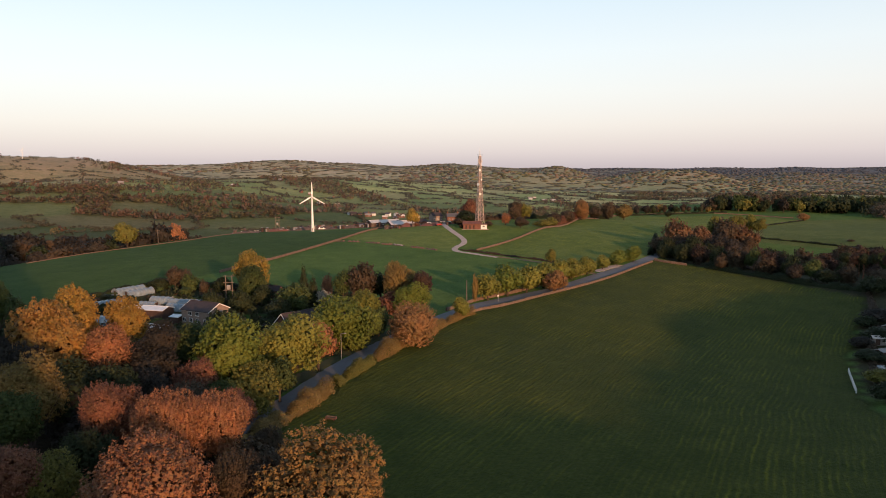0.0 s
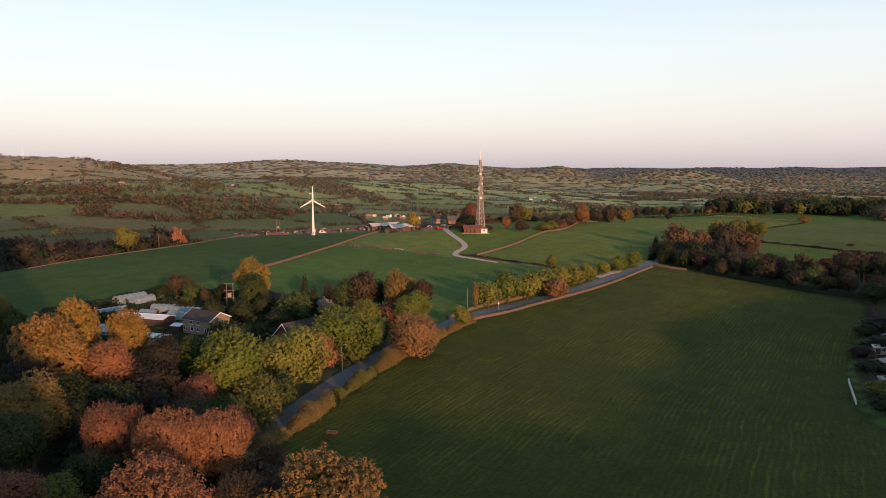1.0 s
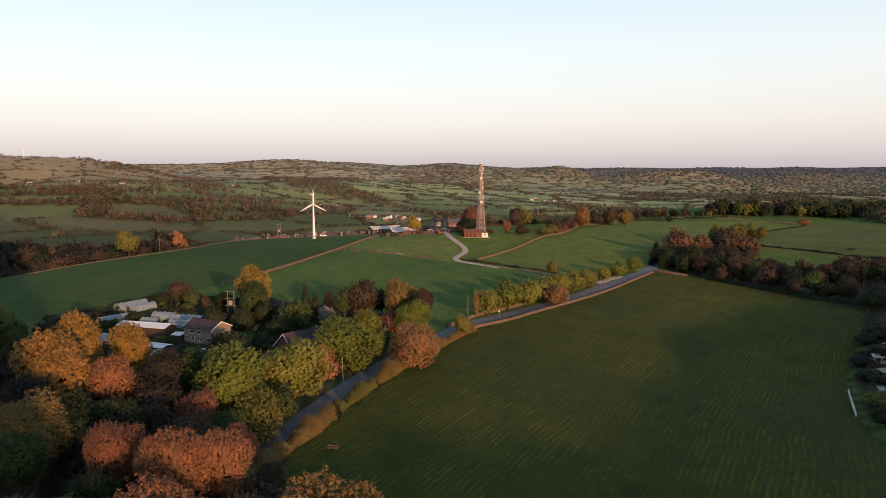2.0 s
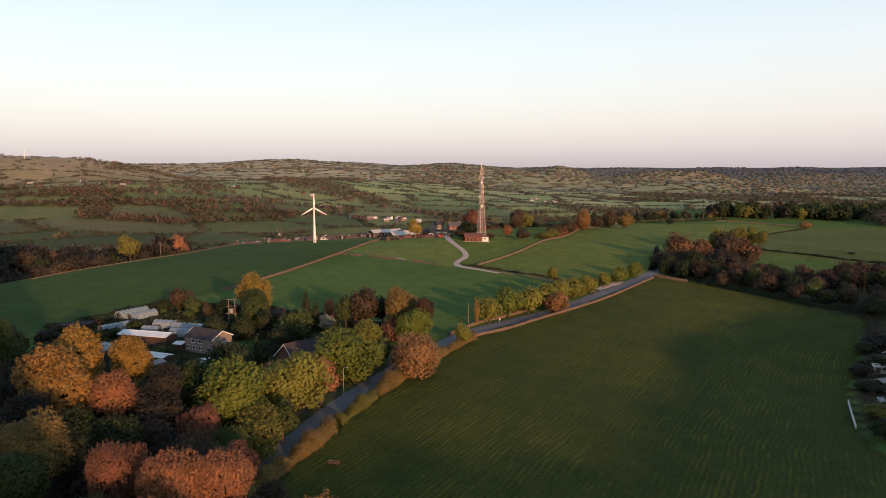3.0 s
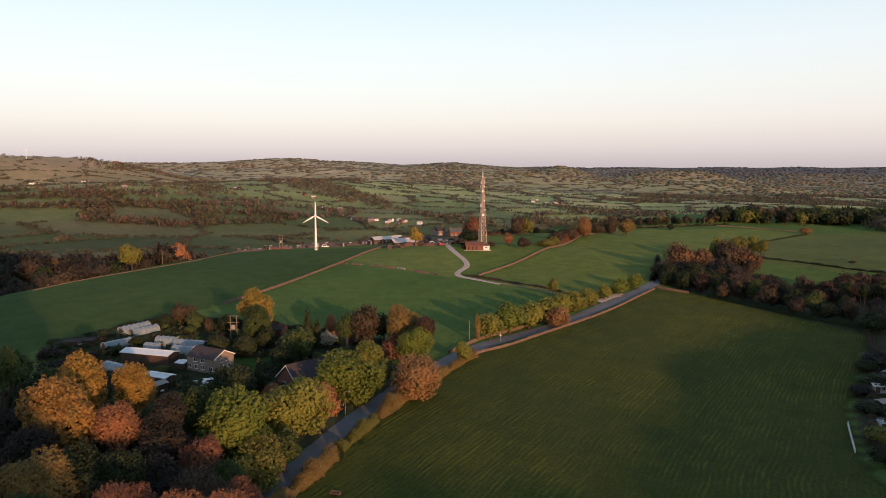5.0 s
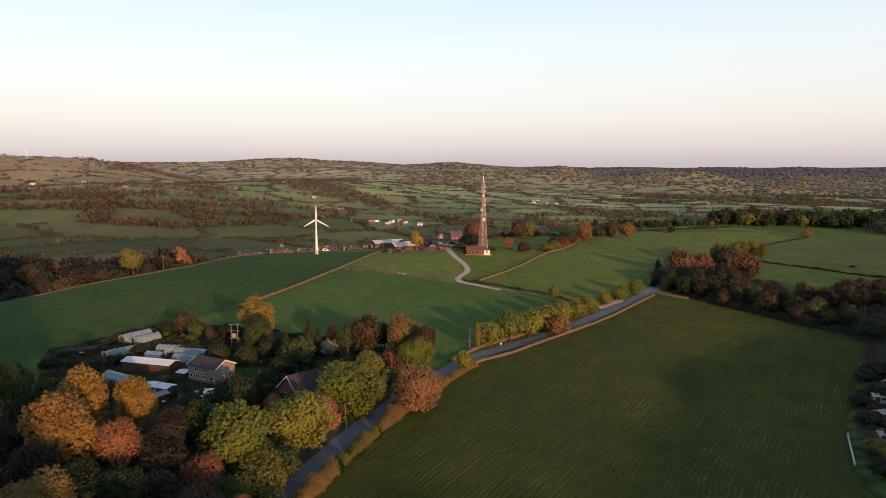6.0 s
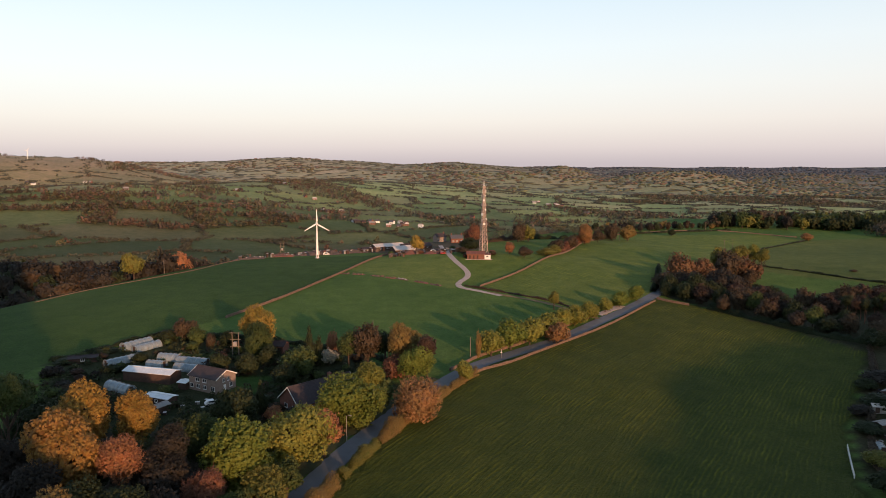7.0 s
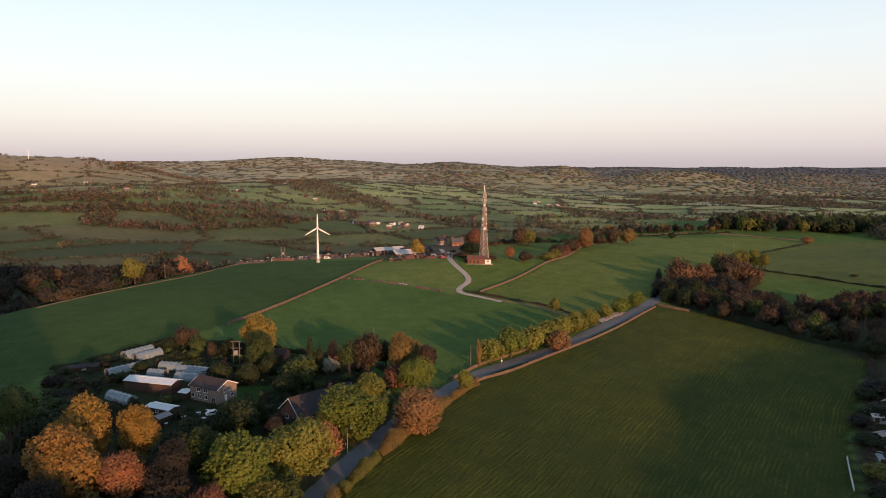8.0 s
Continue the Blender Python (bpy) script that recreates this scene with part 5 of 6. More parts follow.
def garden_bits():
    rng = random.Random(5)
    taken = [(-70.6, 200.8, 10), (-38.5, 193, 13), (-91, 204, 11), (-81.5, 187.5, 6), (-113, 243, 8), (-108, 240, 7), (-110, 225, 8), (-98.5, 198.5, 7), (-95, 228, 6), (-97, 221, 5), (-86, 224.5, 8), (-85.5, 217.5, 6), (-63, 205, 6)]
    made = 0
    while made < 120:
        x, y = rng.uniform(-128, -24), rng.uniform(172, 256)
        if not bool(inside(GARDEN, np.array([x]), np.array([y]))[0]) or any(math.hypot(x - a, y - b) < r for a, b, r in taken):
            continue
        h = rng.uniform(0.9, 3.6)
        tree(x, y, h, h * rng.uniform(1.1, 1.8), rng.choice(("dark", "dark", "bare", "green", "brown", "dark", "bare", "maroon", "green", "dark")), "round", "s", "in the kitchen garden")
        made += 1
    # low growth between the beds
    grow = np.random.default_rng(8)
    px, py = grow.uniform(-130, -20, 900), grow.uniform(150, 258, 900)
    clear = inside(GARDEN, px, py)
    for a, b, r in taken:
        clear &= np.hypot(px - a, py - b) > r * 0.85
    px, py = px[clear], py[clear]
    h = grow.uniform(0.6, 2.4, len(px))
    tint = np.array([(0.030, 0.040, 0.020), (0.045, 0.052, 0.024), (0.050, 0.038, 0.026), (0.038, 0.050, 0.022)])[grow.integers(0, 4, len(px))]
    scatter("undergrowth", np.column_stack([px, py, ground(px, py)]), np.column_stack([h * 1.6, h]), tint, crown_points(77, "round", 40, "f"), 0.11, "dark undergrowth and beds in the kitchen garden", 78)
    for x, y in ((-74, 184), (-71, 187), (-68, 183), (-72, 181), (-77, 179), (-69, 189)):
        c = thing("crate", x, y, spot(x, y), rng.uniform(0, 180), "weathered crate lying in garden clutter", "crate", "garden clutter")
        part("box", block(-0.6, -0.4, 0, 0.6, 0.4, 0.7, 0.03), rng.choice((WHITE, GREY_TIN, DARK_WOOD)), c)
        part("lid", block(-0.64, -0.44, 0.704, 0.64, 0.44, 0.76, 0.01), TIN, c)


garden_bits()


# ---------------------------------------------------------------- farmstead on the hill
long_shed(-31.0, 497.0, 26, 19.0, 12.0, 2.0, TIN, DARK_WOOD, "low barn with a pale sheet roof", 2.2)
long_shed(-45.0, 517.0, 28, 24.0, 11.0, 2.8, TIN, DARK_WOOD, "long grey sheet-roofed barn", 1.7)
long_shed(-24.0, 520.0, 28, 24.0, 9.0, 2.2, ROOF_TILE, DARK_WOOD, "dark brown barn behind the yard", 1.8)
long_shed(-60.0, 506.0, 28, 8.0, 6.0, 2.0, ROOF_TILE, DARK_WOOD, "dark timber cattle shed", 1.0)


def far_house(x, y, turn, length, depth, eave, wall_mat, roof_mat, label, chimneys=1):
    h = thing("house", x, y, spot(x, y), turn, label, "house")
    gable_body(h, length, depth, eave, eave + depth * 0.38, wall_mat, roof_mat, 0.3)
    for k in range(3):
        for lz in (0.9, 3.4)[: 2 if eave > 4.5 else 1]:
            window(h, -length / 2 + (k + 0.5) * length / 3, -depth / 2, lz, 1.3, 1.2)
    for k in range(chimneys):
        cx = (-1) ** k * (length / 2 - 0.8)
        part("chimney", block(cx - 0.5, -0.4, eave + depth * 0.2, cx + 0.5, 0.4, eave + depth * 0.38 + 1.5, 0.04), RED_BRICK, h, "brick chimney")
    return h


far_house(8.0, 566.0, 12, 10, 6.5, 3.8, RED_BRICK, SLATE, "red brick farmhouse with two chimneys", 2)
far_house(21.0, 572.0, -20, 9, 6, 3.6, RED_BRICK, SLATE, "brick farm cottage beside the farmhouse")
far_house(-6.0, 576.0, 30, 9, 7, 4.2, BRICK, ROOF_TILE, "small farm cottage behind the yard")


def heap(x, y, length, width, height, turn, mat, label, seed):
    """Tipped rubble: a lumpy mound with loose pieces on it."""
    rng = np.random.default_rng(seed)
    nx, ny = max(12, int(length / 0.9)), 9
    verts, faces = [], []
    c, s = math.cos(radians(turn)), math.sin(radians(turn))
    for i in range(nx):
        for j in range(ny):
            u, v = (i / (nx - 1) - 0.5) * length, (j / (ny - 1) - 0.5) * width
            f = max(0.0, 1 - (2 * u / length) ** 2) ** 0.3 * max(0.0, 1 - (2 * v / width) ** 2) ** 0.6
            px, py = x + u * c - v * s, y + u * s + v * c
            lump = 0.55 + 0.35 * math.sin(u * 0.5 + seed) * math.sin(v * 0.8 + u * 0.2) + 0.2 * rng.random()
            verts.append((px, py, spot(px, py) - 0.1 + height * f * lump))
    faces = [(i * ny + j, (i + 1) * ny + j, (i + 1) * ny + j + 1, i * ny + j + 1) for i in range(nx - 1) for j in range(ny - 1)]
    ob = new("spoil_mound", mesh_of("spoil_mound", verts, faces, mat))
    tagged(ob, label, "spoil mound", "mounds beside the farm")
    loose, r2 = bmesh.new(), random.Random(seed)
    for _ in range(int(length * 1.6)):
        u, v = r2.uniform(-0.45, 0.45) * length, r2.uniform(-0.35, 0.35) * width
        px, py = x + u * c - v * s, y + u * s + v * c
        k = r2.uniform(0.25, 0.8)
        m = Matrix.LocRotScale((px, py, spot(px, py) + height * 0.45), Euler((r2.random(), r2.random(), r2.random() * 6)), (k, k * r2.uniform(0.4, 1), k * r2.uniform(0.3, 0.7)))
        bmesh.ops.create_cube(loose, size=1.4, matrix=m)
    tagged(part("loose_rubble", loose, r2.choice((RUBBLE, STONE, GREY_TIN)), ob), kind="stuff")
    return ob


heap(-140, 467, 28, 12, 2.4, 8, RUBBLE, "long heap of brown rubble at the pasture edge", 1)
heap(-116, 479, 16, 9, 2.4, 4, RUST, "heap of reddish tipped earth", 2)
heap(-93, 489, 32, 16, 3.4, 10, RUBBLE, "grey-brown tip of stone and timber", 3)
heap(-69, 498, 22, 14, 3.0, 14, RUBBLE, "scrap and rubble beside the barns", 4)
heap(-24, 463, 16, 10, 3.2, -12, RUST, "reddish mound under the golden tree", 5)
heap(-8, 454, 15, 8, 2.2, -20, RUST, "rusty scrap pile beside the track", 6)
heap(-34, 458, 11, 7, 2.4, 20, RUBBLE, "rubble pile at the wall end", 7)
for k, (hx, hy, turn) in enumerate(((-60, 391.5, -6), (-51, 390, -10), (-40, 385.5, -20), (-32, 381.5, -24), (-25, 378, -28), (-14, 371.5, -32), (-6, 366, -34))):
    heap(hx, hy, 7.5 + k % 3, 2.6 + 0.3 * (k % 2), 0.75, turn, RUST if k % 2 else RUBBLE, "tumbled wall stone lying in dry grass", 20 + k)
heap(-5, 484, 26, 14, 2.4, 0, RUBBLE, "yard clutter of timber and scrap", 9)


def scrap_yard():
    """Bins, crates and sheets left about the yard and along the tip."""
    rng = random.Random(17)
    for k in range(70):
        if k < 42:
            f = rng.random()
            x, y = -150 + 100 * f + rng.uniform(-4, 4), 464 + 36 * f + rng.uniform(-4, 10)
        else:
            x, y = rng.uniform(-38, 6), rng.uniform(447, 476)
        w, d, h = rng.uniform(0.8, 2.6), rng.uniform(0.7, 1.6), rng.uniform(0.6, 1.9)
        c = thing("scrap_bin", x, y, spot(x, y) + (1.3 if k < 42 else 0.5), rng.uniform(0, 180), "battered scrap bin dumped on the rubble", "bin", "scrap about the farm")
        part("box", block(-w / 2, -d / 2, -1.6, w / 2, d / 2, h, 0.06), rng.choice((RUBBLE, RUST, DARK_WOOD, GREY_TIN, DARK_WOOD, RUBBLE)), c)
        part("lid", block(-w / 2 - 0.05, -d / 2 - 0.05, h + 0.004, w / 2 + 0.05, d / 2 + 0.05, h + 0.1, 0.02), rng.choice((GREY_TIN, RUST, DARK_WOOD, TIN)), c)


scrap_yard()
for k, (bx, by) in enumerate(((-30, 460), (-18, 458), (-12, 462), (-38, 462), (-2, 462), (8, 462), (12, 476), (4, 498), (-14, 484), (30, 446), (12, 432))):
    tree(bx, by, 2.2 + 0.37 * (k % 4), 4.2 + 0.4 * (k % 3), ("brown", "russet", "maroon", "green")[k % 4], "round", "s", "beside the farm yard")


def car(x, y, turn, colour, label, long=4.3, tall=1.5):
    c = thing("car", x, y, spot(x, y) + 0.1, turn, label, "car", "parked vehicles")
    b = bmesh.new()
    prism(b, [(-long / 2, 0.35), (long / 2, 0.35), (long / 2, 0.75), (long * 0.3, 0.9), (long * 0.14, tall), (-long * 0.32, tall), (-long * 0.46, 0.95), (-long / 2, 0.85)], -0.85, 0.85)
    bmesh.ops.bevel(b, geom=list(b.edges), offset=0.06, segments=1, affect="EDGES")
    part("body", b, colour, c)
    part("side_glass", block(-long * 0.28, -0.87, 0.98, long * 0.14, 0.87, tall - 0.14, 0.03), GLASS, c)
    for wx in (-long * 0.31, long * 0.31):
        for wy in (-0.8, 0.8):
            w = bmesh.new()
            rod(w, (wx, wy - 0.1, 0.32), (wx, wy + 0.1, 0.32), 0.32, 0.32, 12)
            tyre = part("wheel", w, RUBBER, c)
            r = bmesh.new()
            rod(r, (wx, wy - 0.11, 0.32), (wx, wy + 0.11, 0.32), 0.19, 0.19, 10)
            part("rim", r, STEEL, tyre)
    return c


RED_PAINT = plain("red_car_paint", (0.42, 0.05, 0.04), 0.9, 0.5, 8.0, 0.3, 0.1, 0.5, bump=0.02)
car(-2.5, 447, 35, RED_PAINT, "red pick-up parked beside the farm track")
car(-9, 459, 10, WHITE, "white van parked beside the farm track", 5.0, 2.0)
car(9, 470, 20, CAR_PAINT, "grey car parked beside the track")
car(11, 485, 80, WHITE, "white car parked near the farmhouse")
car(-86, 483, 15, WHITE, "white van among the rubble", 5.0, 2.0)
car(-104, 482, 5, CAR_PAINT, "grey car among the rubble")
car(-82, 490, 100, CAR_PAINT, "grey scrap car beside the tip")
car(-60, 498, 60, CAR_PAINT, "grey van beside the barn", 5.0, 2.0)
car(14, 452, 12, CAR_PAINT, "grey car beside the mast building")
car(-66.5, 186.5, 30, WHITE, "white car parked among garden clutter")


def vale_houses():
    rng = random.Random(9)
    for x, y, n in ((-132, 1160, 4), (-97, 1156, 5), (-67, 1125, 4), (252, 1755, 4), (273, 1705, 3), (293, 1513, 3), (-231, 1284, 2), (-205, 1278, 2), (-403, 1618, 3), (-450, 1408, 2), (-553, 1200, 2), (-291, 1454, 2),
                    (-963, 1843, 2), (-1089, 1804, 2), (-1030, 2224, 1), (-274, 4190, 2), (1036, 3161, 2), (65, 1333, 1), (129, 1083, 1)):
        for k in range(n):
            white = rng.random() < 0.25
            hx, hy = x + rng.uniform(-16, 16) * (1 + n / 4), y + rng.uniform(-20, 20)
            grow = 0.66
            far_house(hx, hy, rng.uniform(-40, 40), rng.uniform(10, 17) * grow, rng.uniform(7, 10) * grow, rng.uniform(3.5, 5.4) * grow, WHITE if white else rng.choice((RED_BRICK, DARK_WOOD)), rng.choice((SLATE, GREY_TIN, ROOF_TILE, TIN)),
                      "white-walled house far off in the vale" if white else "brick house far off in the vale")


vale_houses()


# ---------------------------------------------------------------- wind turbine
def wind_turbine(x, y, turn, spin, tower=23.0, reach=9.8, label="white three-bladed wind turbine on a tubular tower"):
    t = thing("wind_turbine", x, y, spot(x, y) - 0.05, turn, label, "wind turbine")
    b = bmesh.new()
    rod(b, (0, 0, 0), (0, 0, 0.5), 1.5, 1.45, 20)
    part("footing", b, STEEL, t, "concrete and steel footing")
    b = bmesh.new()
    rod(b, (0, 0, 0.5), (0, 0, tower * 0.5), 0.95, 0.72, 20)
    rod(b, (0, 0, tower * 0.5), (0, 0, tower), 0.70, 0.46, 20)
    part("tower", b, TURBINE_WHITE, t)
    part("nacelle", block(-0.75, -1.3, tower, 0.75, 2.6, tower + 1.5, 0.25), TURBINE_WHITE, t)
    part("door", block(-0.4, -0.98, 0.6, 0.4, -0.86, 2.4), GREY_TIN, t)
    h = bmesh.new()
    rod(h, (0, -1.3, tower + 0.75), (0, -1.9, tower + 0.75), 0.62, 0.55, 14)
    rod(h, (0, -1.9, tower + 0.75), (0, -2.4, tower + 0.75), 0.55, 0.12, 14)
    hub = part("hub", h, TURBINE_WHITE, t)
    for k in range(3):
        m, blade = Matrix.Rotation(radians(spin + 120 * k), 4, "Y"), bmesh.new()
        rings = []
        for f, chord, thick in ((0.03, 0.55, 0.45), (0.1, 0.7, 0.4), (0.22, 1.15, 0.26), (0.5, 0.85, 0.17), (0.8, 0.55, 0.10), (0.97, 0.32, 0.06), (1.0, 0.1, 0.03)):
            tw = radians(14 * (1 - f))
            ring = []
            for q in range(8):
                a = 6.28319 * q / 8
                px, py = math.cos(a) * chord / 2 + chord * 0.1, math.sin(a) * thick / 2
                ring.append(blade.verts.new((px * math.cos(tw) - py * math.sin(tw), px * math.sin(tw) + py * math.cos(tw), reach * f)))
            rings.append(ring)
        for a, c in zip(rings, rings[1:]):
            for q in range(8):
                blade.faces.new((a[q], a[(q + 1) % 8], c[(q + 1) % 8], c[q]))
        blade.faces.new(rings[0][::-1]), blade.faces.new(rings[-1])
        bmesh.ops.transform(blade, matrix=Matrix.Translation((0, -1.7, tower + 0.75)) @ m, verts=blade.verts)
        part("blade", blade, TURBINE_WHITE, hub)
    return t


wind_turbine(-88.5, 462, 12, 0)
wind_turbine(-1270, 2080, 0, 40, 26, 11, "white wind turbine on the far hilltop")


# ---------------------------------------------------------------- lattice mast
def lattice_mast(x, y, turn, height=45.0, base=4.6, top=1.3):
    t = thing("lattice_mast", x, y, spot(x, y) - 0.05, turn, "tall pinkish-grey lattice mast carrying dishes and aerials", "mast")
    half = lambda z: (base + (top - base) * min(1.0, z / (height * 0.78)) ** 0.9) / 2
    corner = lambda k, z: Vector((half(z) * (1 if k in (0, 3) else -1), half(z) * (1 if k < 2 else -1), z))
    for k in range(4):
        leg, rings = bmesh.new(), []
        for j in range(13):
            p, r = corner(k, height * j / 12), 0.18 - 0.005 * j
            rings.append([leg.verts.new((p.x + r * math.cos(1.0472 * q), p.y + r * math.sin(1.0472 * q), p.z)) for q in range(6)])
        for low, high in zip(rings, rings[1:]):
            for q in range(6):
                leg.faces.new((low[q], low[(q + 1) % 6], high[(q + 1) % 6], high[q]))
        leg.faces.new(rings[0][::-1]), leg.faces.new(rings[-1])
        part("leg", leg, RED_STEEL, t)
        part("footing", block(corner(k, 0).x - 0.5, corner(k, 0).y - 0.5, 0, corner(k, 0).x + 0.5, corner(k, 0).y + 0.5, 0.35, 0.03), TRACK, t)
    z, bay = 0.0, 0
    while z < height - 0.9:
        up = max(1.3, half(z) * 1.75)
        for k in range(4):
            a, c, top_z = k, (k + 1) % 4, min(z + up, height)
            for p, q, r in ((corner(a, z), corner(c, top_z), 0.092), (corner(c, z), corner(a, top_z), 0.092), (corner(a, top_z), corner(c, top_z), 0.085)):
                part("brace", rod(bmesh.new(), p, q, r, r, 5), RED_STEEL, t)
        z, bay = z + up, bay + 1
    ladder = bmesh.new()
    for s in (-0.25, 0.25):
        rod(ladder, (s, half(0) * 0.5, 0), (s, half(height) * 0.5, height), 0.04, 0.04, 4)
    for k in range(90):
        f = k / 90
        ly = half(0) * 0.5 * (1 - f) + half(height) * 0.5 * f
        rod(ladder, (-0.25, ly, height * f), (0.25, ly, height * f), 0.025, 0.025, 4)
    part("ladder", ladder, STEEL, t)
    for z in (height * 0.45, height * 0.72, height):
        p, w = bmesh.new(), half(z) + 0.55
        box(p, -w, -w, z - 0.05, w, w, z + 0.05)
        for a, b in (((-w, -w), (w, -w)), ((w, -w), (w, w)), ((w, w), (-w, w)), ((-w, w), (-w, -w))):
            rod(p, (*a, z + 1.0), (*b, z + 1.0), 0.04, 0.04, 4)
            rod(p, (*a, z), (*a, z + 1.0), 0.04, 0.04, 4)
        part("platform", p, STEEL, t)
    rng = random.Random(3)
    for k, (z, a, r) in enumerate(((21, 250, 0.75), (24, 320, 0.6), (27, 200, 0.9), (30, 290, 0.6), (33, 20, 0.6), (36, 240, 0.7), (39, 310, 0.5), (23, 100, 0.6), (41, 180, 0.45))):
        d, face = bmesh.new(), Vector((math.cos(radians(a)), math.sin(radians(a)), 0))
        p = face * (half(z) + 0.25) + Vector((0, 0, z))
        rod(d, p, p + face * 0.45, r * 0.85, r, 16)
        rod(d, p - face * 0.5, p, 0.08, 0.08, 5)
        part("dish", d, WHITE, t, "white drum dish")
    for k in range(9):
        a, z = radians(40 * k), height * rng.choice((0.74, 0.86, 0.93))
        d, p = bmesh.new(), Vector((math.cos(a), math.sin(a), 0)) * (half(z) + 0.75) + Vector((0, 0, z))
        box(d, p.x - 0.16, p.y - 0.16, z - 1.0, p.x + 0.16, p.y + 0.16, z + 1.0, 0.04)
        rod(d, p + Vector((0, 0, -0.4)), Vector((0, 0, z - 0.4)) + (p - Vector((0, 0, z))) * 0.4, 0.04, 0.04, 4)
        part("panel_aerial", d, TIN, t, "pale panel aerial")
    w = bmesh.new()
    rod(w, (0, 0, height), (0, 0, height + 3.2), 0.28, 0.22, 8)
    rod(w, (0, 0, height + 3.2), (0, 0, height + 5.6), 0.07, 0.03, 6)
    part("top_aerial", w, WHITE, t, "white top aerial")
    return t


lattice_mast(23.6, 437, 28)


def mast_building(x, y, turn):
    b = thing("mast_building", x, y, spot(x, y), turn, "low dark brick equipment building with a rusty red roof", "building")
    part("wall", block(-7.6, -3.2, -0.8, 3.4, 3.2, 2.6), RED_BRICK, b, "red brick walls")
    part("white_wall", block(3.404, -3.6, -0.8, 7.2, 2.4, 2.4), WHITE, b, "white painted cabin wall")
    r = bmesh.new()
    prism(r, [(-3.9, 2.55), (0.0, 4.3), (3.7, 2.75), (3.7, 2.95), (0.0, 4.55), (-3.9, 2.8)], -8.1, 3.9)
    bmesh.ops.rotate(r, cent=(0, 0, 0), matrix=Matrix.Rotation(radians(90), 3, "Z"), verts=r.verts)
    bmesh.ops.scale(r, vec=(-1, 1, 1), verts=r.verts)
    bmesh.ops.recalc_face_normals(r, faces=r.faces)
    part("roof", r, RUST, b, "pitched rusty red sheet roof")
    part("cabin_roof", block(3.6, -3.9, 2.404, 7.5, 2.7, 2.7, 0.05), RUST, b, "flat rusty cabin roof")
    for wx in (-5.8, -3.4, -1.0):
        part("door", block(wx - 0.5, -3.26, -0.2, wx + 0.5, -3.19, 2.0), DARK_WOOD, b)
    window(b, 5.2, -3.6, 0.9, 1.3, 1.0)
    part("plinth", block(-8.6, -4.8, -1.6, 8.4, 4.4, -0.35), TRACK, b, "pale stone plinth")
    return b


mast_building(20.6, 431.5, -3)


# ---------------------------------------------------------------- poles and lamps
def power_pole(x, y, turn, height=8.5, arm=True, label="weathered timber power pole with a crossarm"):
    p = thing("power_pole", x, y, spot(x, y) - 0.05, turn, label, "pole", "power poles")
    b = bmesh.new()
    rod(b, (0, 0, 0), (0, 0, height), 0.17, 0.11, 9)
    part("pole", b, POLE_WOOD, p)
    if arm:
        part("crossarm", block(-1.1, -0.16, height - 0.55, 1.1, -0.06, height - 0.4), POLE_WOOD, p)
        for k in (-0.95, 0.0, 0.95):
            i = bmesh.new()
            rod(i, (k, -0.11, height - 0.4), (k, -0.11, height - 0.12), 0.06, 0.04, 7)
            part("insulator", i, DARK_WOOD, p)
    return p


for px, py, turn, tall, arm in ((8.3, 236.4, 30, 8.0, False), (154, 606, 0, 9.0, True), (228, 558, 10, 9.0, True), (240, 570, 10, 9.0, True), (272, 716, 0, 9.0, True), (-213, 360, 40, 9.0, True), (-170, 405, 40, 8.5, True),
                                (-141, 478, 20, 8.0, True), (166, 640, 10, 9.0, True), (-29, 262, 0, 7.0, False)):
    power_pole(px, py, turn, tall, arm, "weathered timber power pole with a crossarm" if arm else "plain weathered timber pole beside the road")


def frame_pole(x, y, turn, height=9.0):
    p = thing("transformer_pole", x, y, spot(x, y) - 0.05, turn, "twin timber poles carrying a transformer and crossarms", "pole", "power poles")
    for s in (-1, 1):
        b = bmesh.new()
        rod(b, (s * 1.1, 0, 0), (s * 1.1, 0, height), 0.19, 0.14, 9)
        part("pole", b, POLE_WOOD, p)
    for z in (height - 0.3, height - 2.6, height * 0.42):
        part("crossarm", block(-1.9, -0.24, z, 1.9, -0.12, z + 0.2), POLE_WOOD, p)
    part("transformer", block(-0.6, -0.75, height * 0.46, 0.6, 0.2, height * 0.46 + 1.5, 0.06), GREY_TIN, p, "grey transformer tank")
    return p


frame_pole(-73.8, 232, 0)
frame_pole(-116, 477, 10, 10.0)


def street_lamp(x, y, turn, height=6.5):
    p = thing("street_lamp", x, y, spot(x, y) - 0.05, turn, "grey steel street lamp beside the road", "street lamp", "street lamps")
    b = bmesh.new()
    rod(b, (0, 0, 0), (0, 0, 1.2), 0.11, 0.11, 9)
    rod(b, (0, 0, 1.2), (0, 0, height), 0.06, 0.04, 9)
    part("column", b, STEEL, p)
    a = bmesh.new()
    rod(a, (0, 0, height - 0.05), (1.0, 0, height + 0.25), 0.045, 0.04, 7)
    arm = part("arm", a, STEEL, p)
    part("lantern", block(0.9, -0.14, height + 0.18, 1.6, 0.14, height + 0.34, 0.04), GREY_TIN, arm)
    return p


street_lamp(-25.0, 163.0, -30)
street_lamp(-20.5, 183.0, -30)
street_lamp(20.0, 244.5, -50, 5.0)


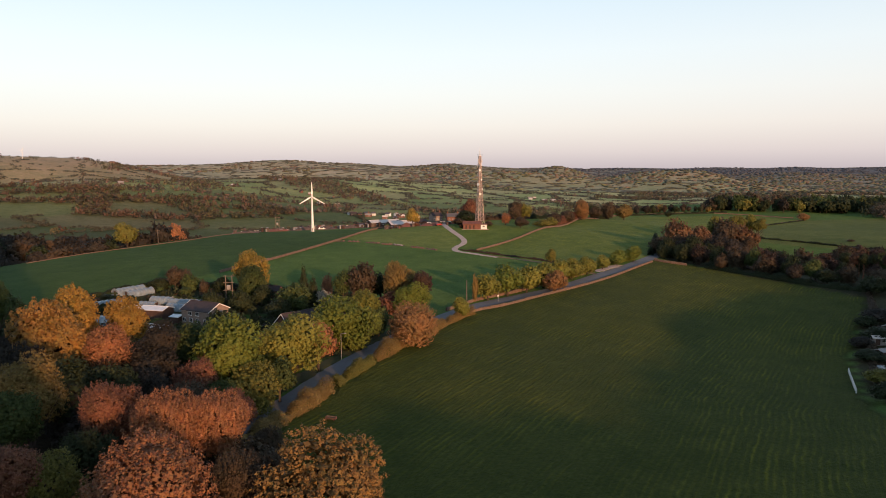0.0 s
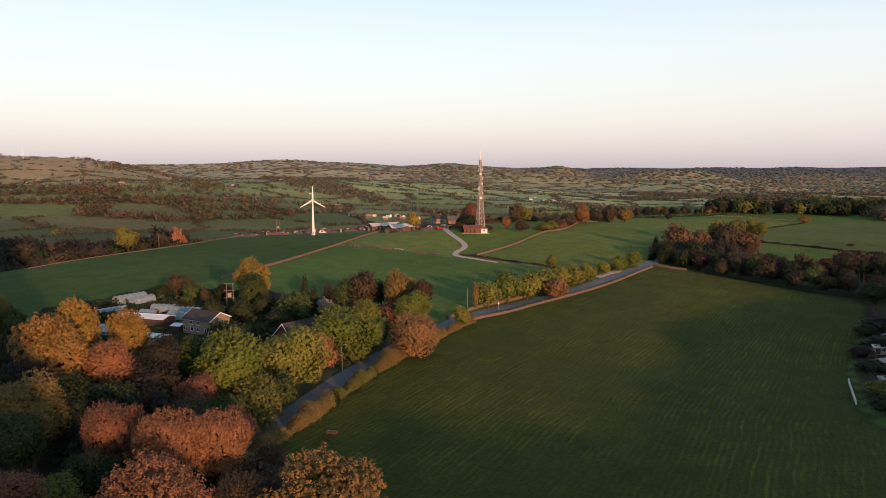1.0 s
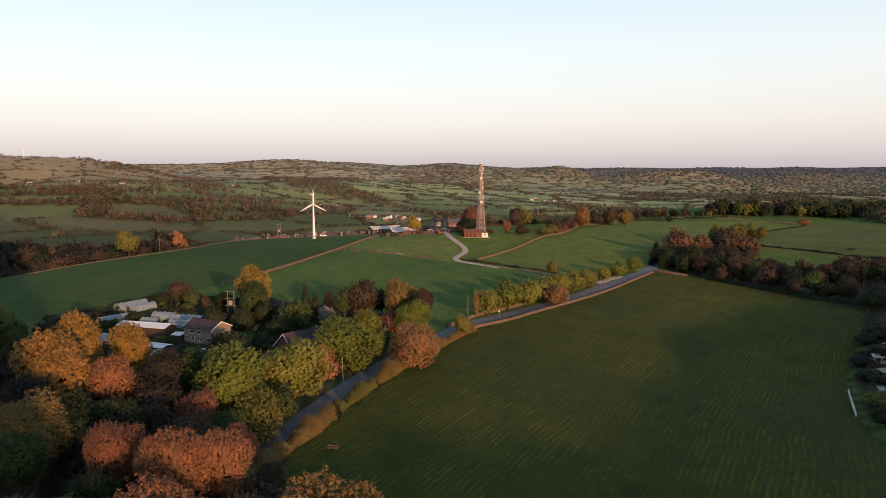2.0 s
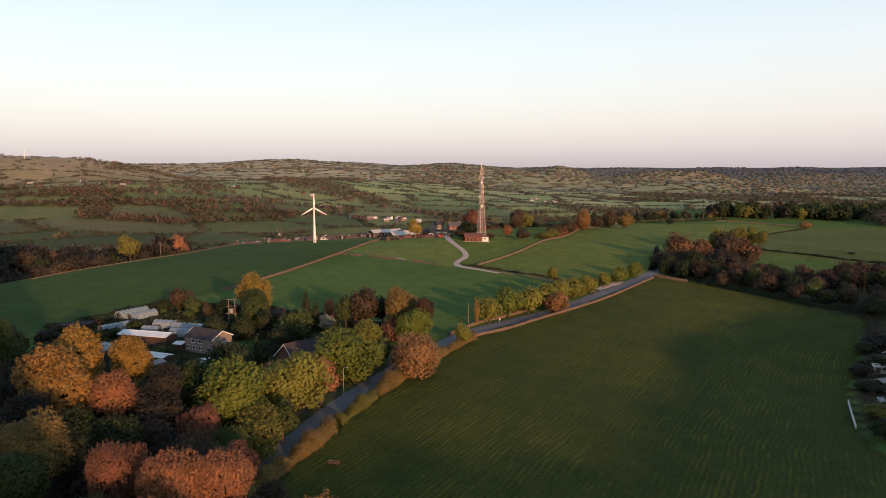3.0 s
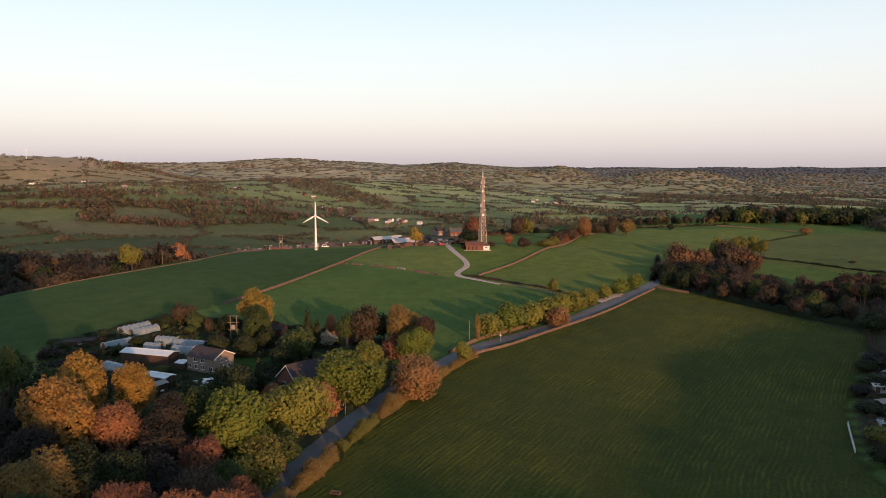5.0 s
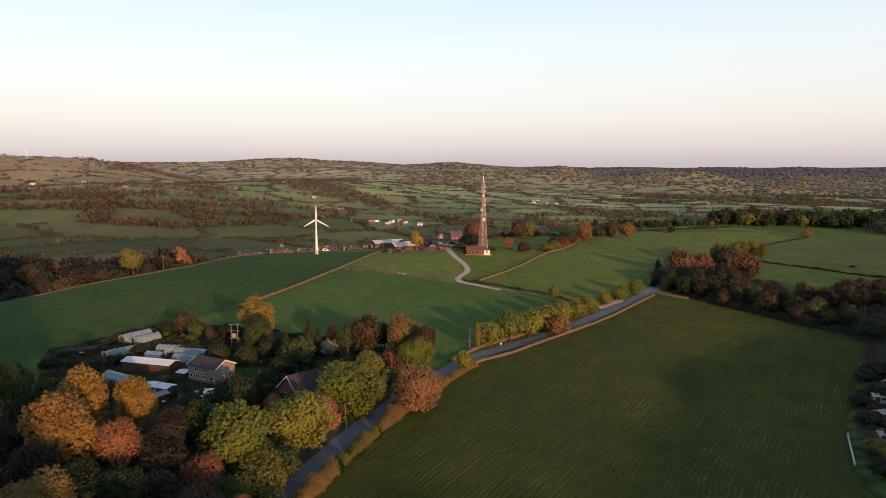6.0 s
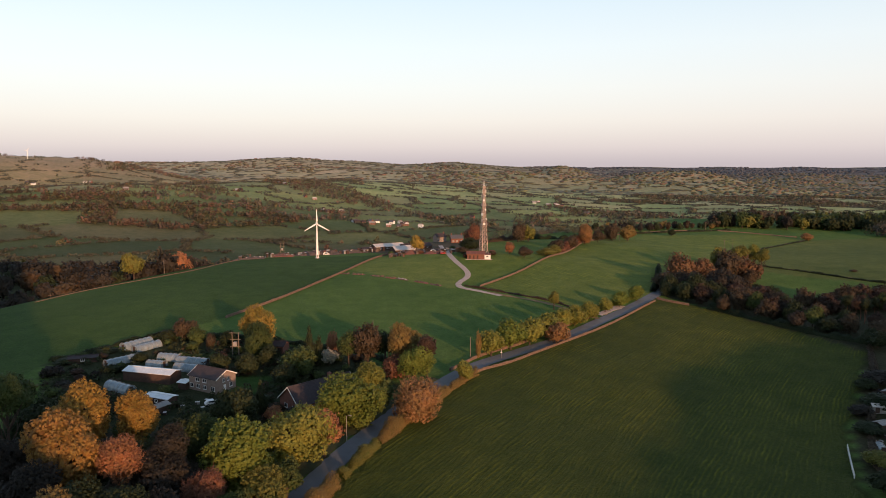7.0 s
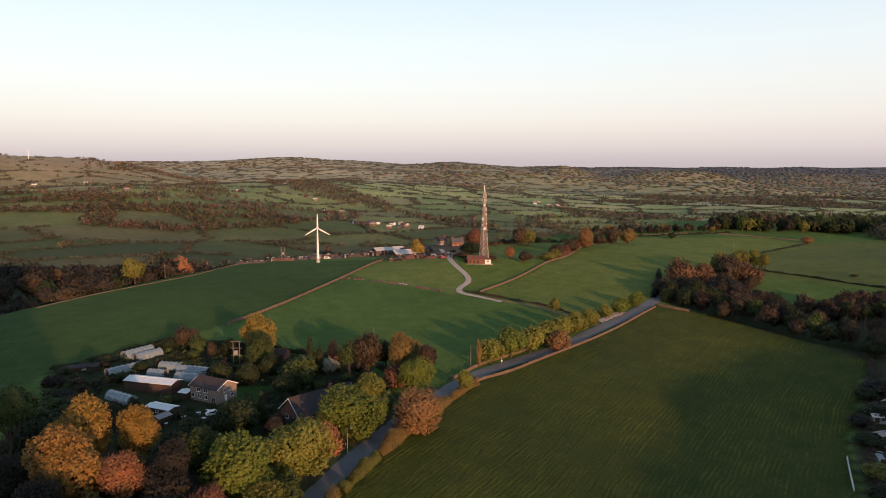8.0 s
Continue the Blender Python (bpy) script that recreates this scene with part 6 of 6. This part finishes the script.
def sign_post(x, y):
    p = thing("road_sign", x, y, spot(x, y) - 0.05, 200, "small pale road sign on a post beside the road", "road sign")
    b = bmesh.new()
    rod(b, (0, 0, 0), (0, 0, 2.6), 0.045, 0.045, 8)
    part("post", b, STEEL, p)
    d = bmesh.new()
    rod(d, (0, -0.05, 2.3), (0, -0.08, 2.3), 0.32, 0.32, 18)
    part("plate", d, WHITE, p)


sign_post(19.5, 238.0)


def feed_trough(x, y, turn):
    t = thing("feed_trough", x, y, spot(x, y) + 0.02, turn, "small weathered feed trough standing in the crop field", "trough")
    b = bmesh.new()
    prism(b, [(-0.5, 0.6), (-0.3, 0.15), (0.3, 0.15), (0.5, 0.6), (0.42, 0.6), (0.26, 0.22), (-0.26, 0.22), (-0.42, 0.6)], -0.95, 0.95)
    part("basin", b, STONE, t)
    for y0 in (-0.7, 0.7):
        for s in (-0.35, 0.35):
            leg = bmesh.new()
            rod(leg, (s * 1.3, y0, -0.05), (s, y0, 0.3), 0.05, 0.05, 6)
            part("leg", leg, RUST, t)
    for y0 in (-0.98, 0.98):
        part("end_plate", block(-0.5, y0 - 0.02, 0.15, 0.5, y0 + 0.02, 0.6), RUST, t)


feed_trough(-21.0, 122.6, 75)


# ---------------------------------------------------------------- allotments by the field
long_shed(127, 192, 20, 4.0, 3.0, 2.0, GREY_TIN, DARK_WOOD, "dark allotment shed with a grey roof", 0.5)
long_shed(134, 204, -15, 5.0, 3.0, 2.0, TIN, GREY_TIN, "grey allotment shed with a pale roof", 0.4)
long_shed(143, 214, 35, 4.0, 3.0, 2.0, GREY_TIN, DARK_WOOD, "dark shed among allotment scrub", 0.5)
polytunnel(150, 228, 30, 7.0, 3.4, 2.1, "small arched polytunnel among dark scrub")
polytunnel(118, 178, 70, 5.0, 2.6, 1.7, "low cloche tunnel on the allotment")


def picket_fence(a, b):
    n = 12
    f = thing("picket_fence", a[0], a[1], spot(*a), 0, "short white picket fence at the field edge", "fence")
    for k in range(n):
        x, y = a[0] + (b[0] - a[0]) * k / (n - 1) - a[0], a[1] + (b[1] - a[1]) * k / (n - 1) - a[1]
        z = spot(a[0] + x, a[1] + y) - spot(*a)
        part("picket", block(x - 0.12, y - 0.12, z - 0.1, x + 0.12, y + 0.12, z + 1.15, 0.02), WHITE, f)
    for h in (0.35, 0.9):
        r = bmesh.new()
        rod(r, (0, 0, h), (b[0] - a[0], b[1] - a[1], h + spot(*b) - spot(*a)), 0.05, 0.05, 6)
        part("rail", r, WHITE, f)


picket_fence((110.0, 180.0), (100.0, 160.0))


def allotment_bits():
    rng = random.Random(11)
    for k in range(40):
        f, off = rng.random(), rng.uniform(3, 18)
        x, y = 104 + 36 * f + 0.83 * off, 162 + 58 * f - 0.52 * off
        c = thing("cold_frame", x, y, spot(x, y), rng.uniform(0, 180), "small cold frame on the allotment", "cold frame", "allotment clutter")
        part("box", block(-0.8, -0.5, 0, 0.8, 0.5, rng.uniform(0.4, 0.9), 0.02), rng.choice((DARK_WOOD, GREY_TIN, WHITE, RUBBLE)), c)
        part("lid", block(-0.84, -0.54, 0.904, 0.84, 0.54, 0.95, 0.01), GLASS if k % 2 else TIN if k % 4 else GREY_TIN, c)


allotment_bits()
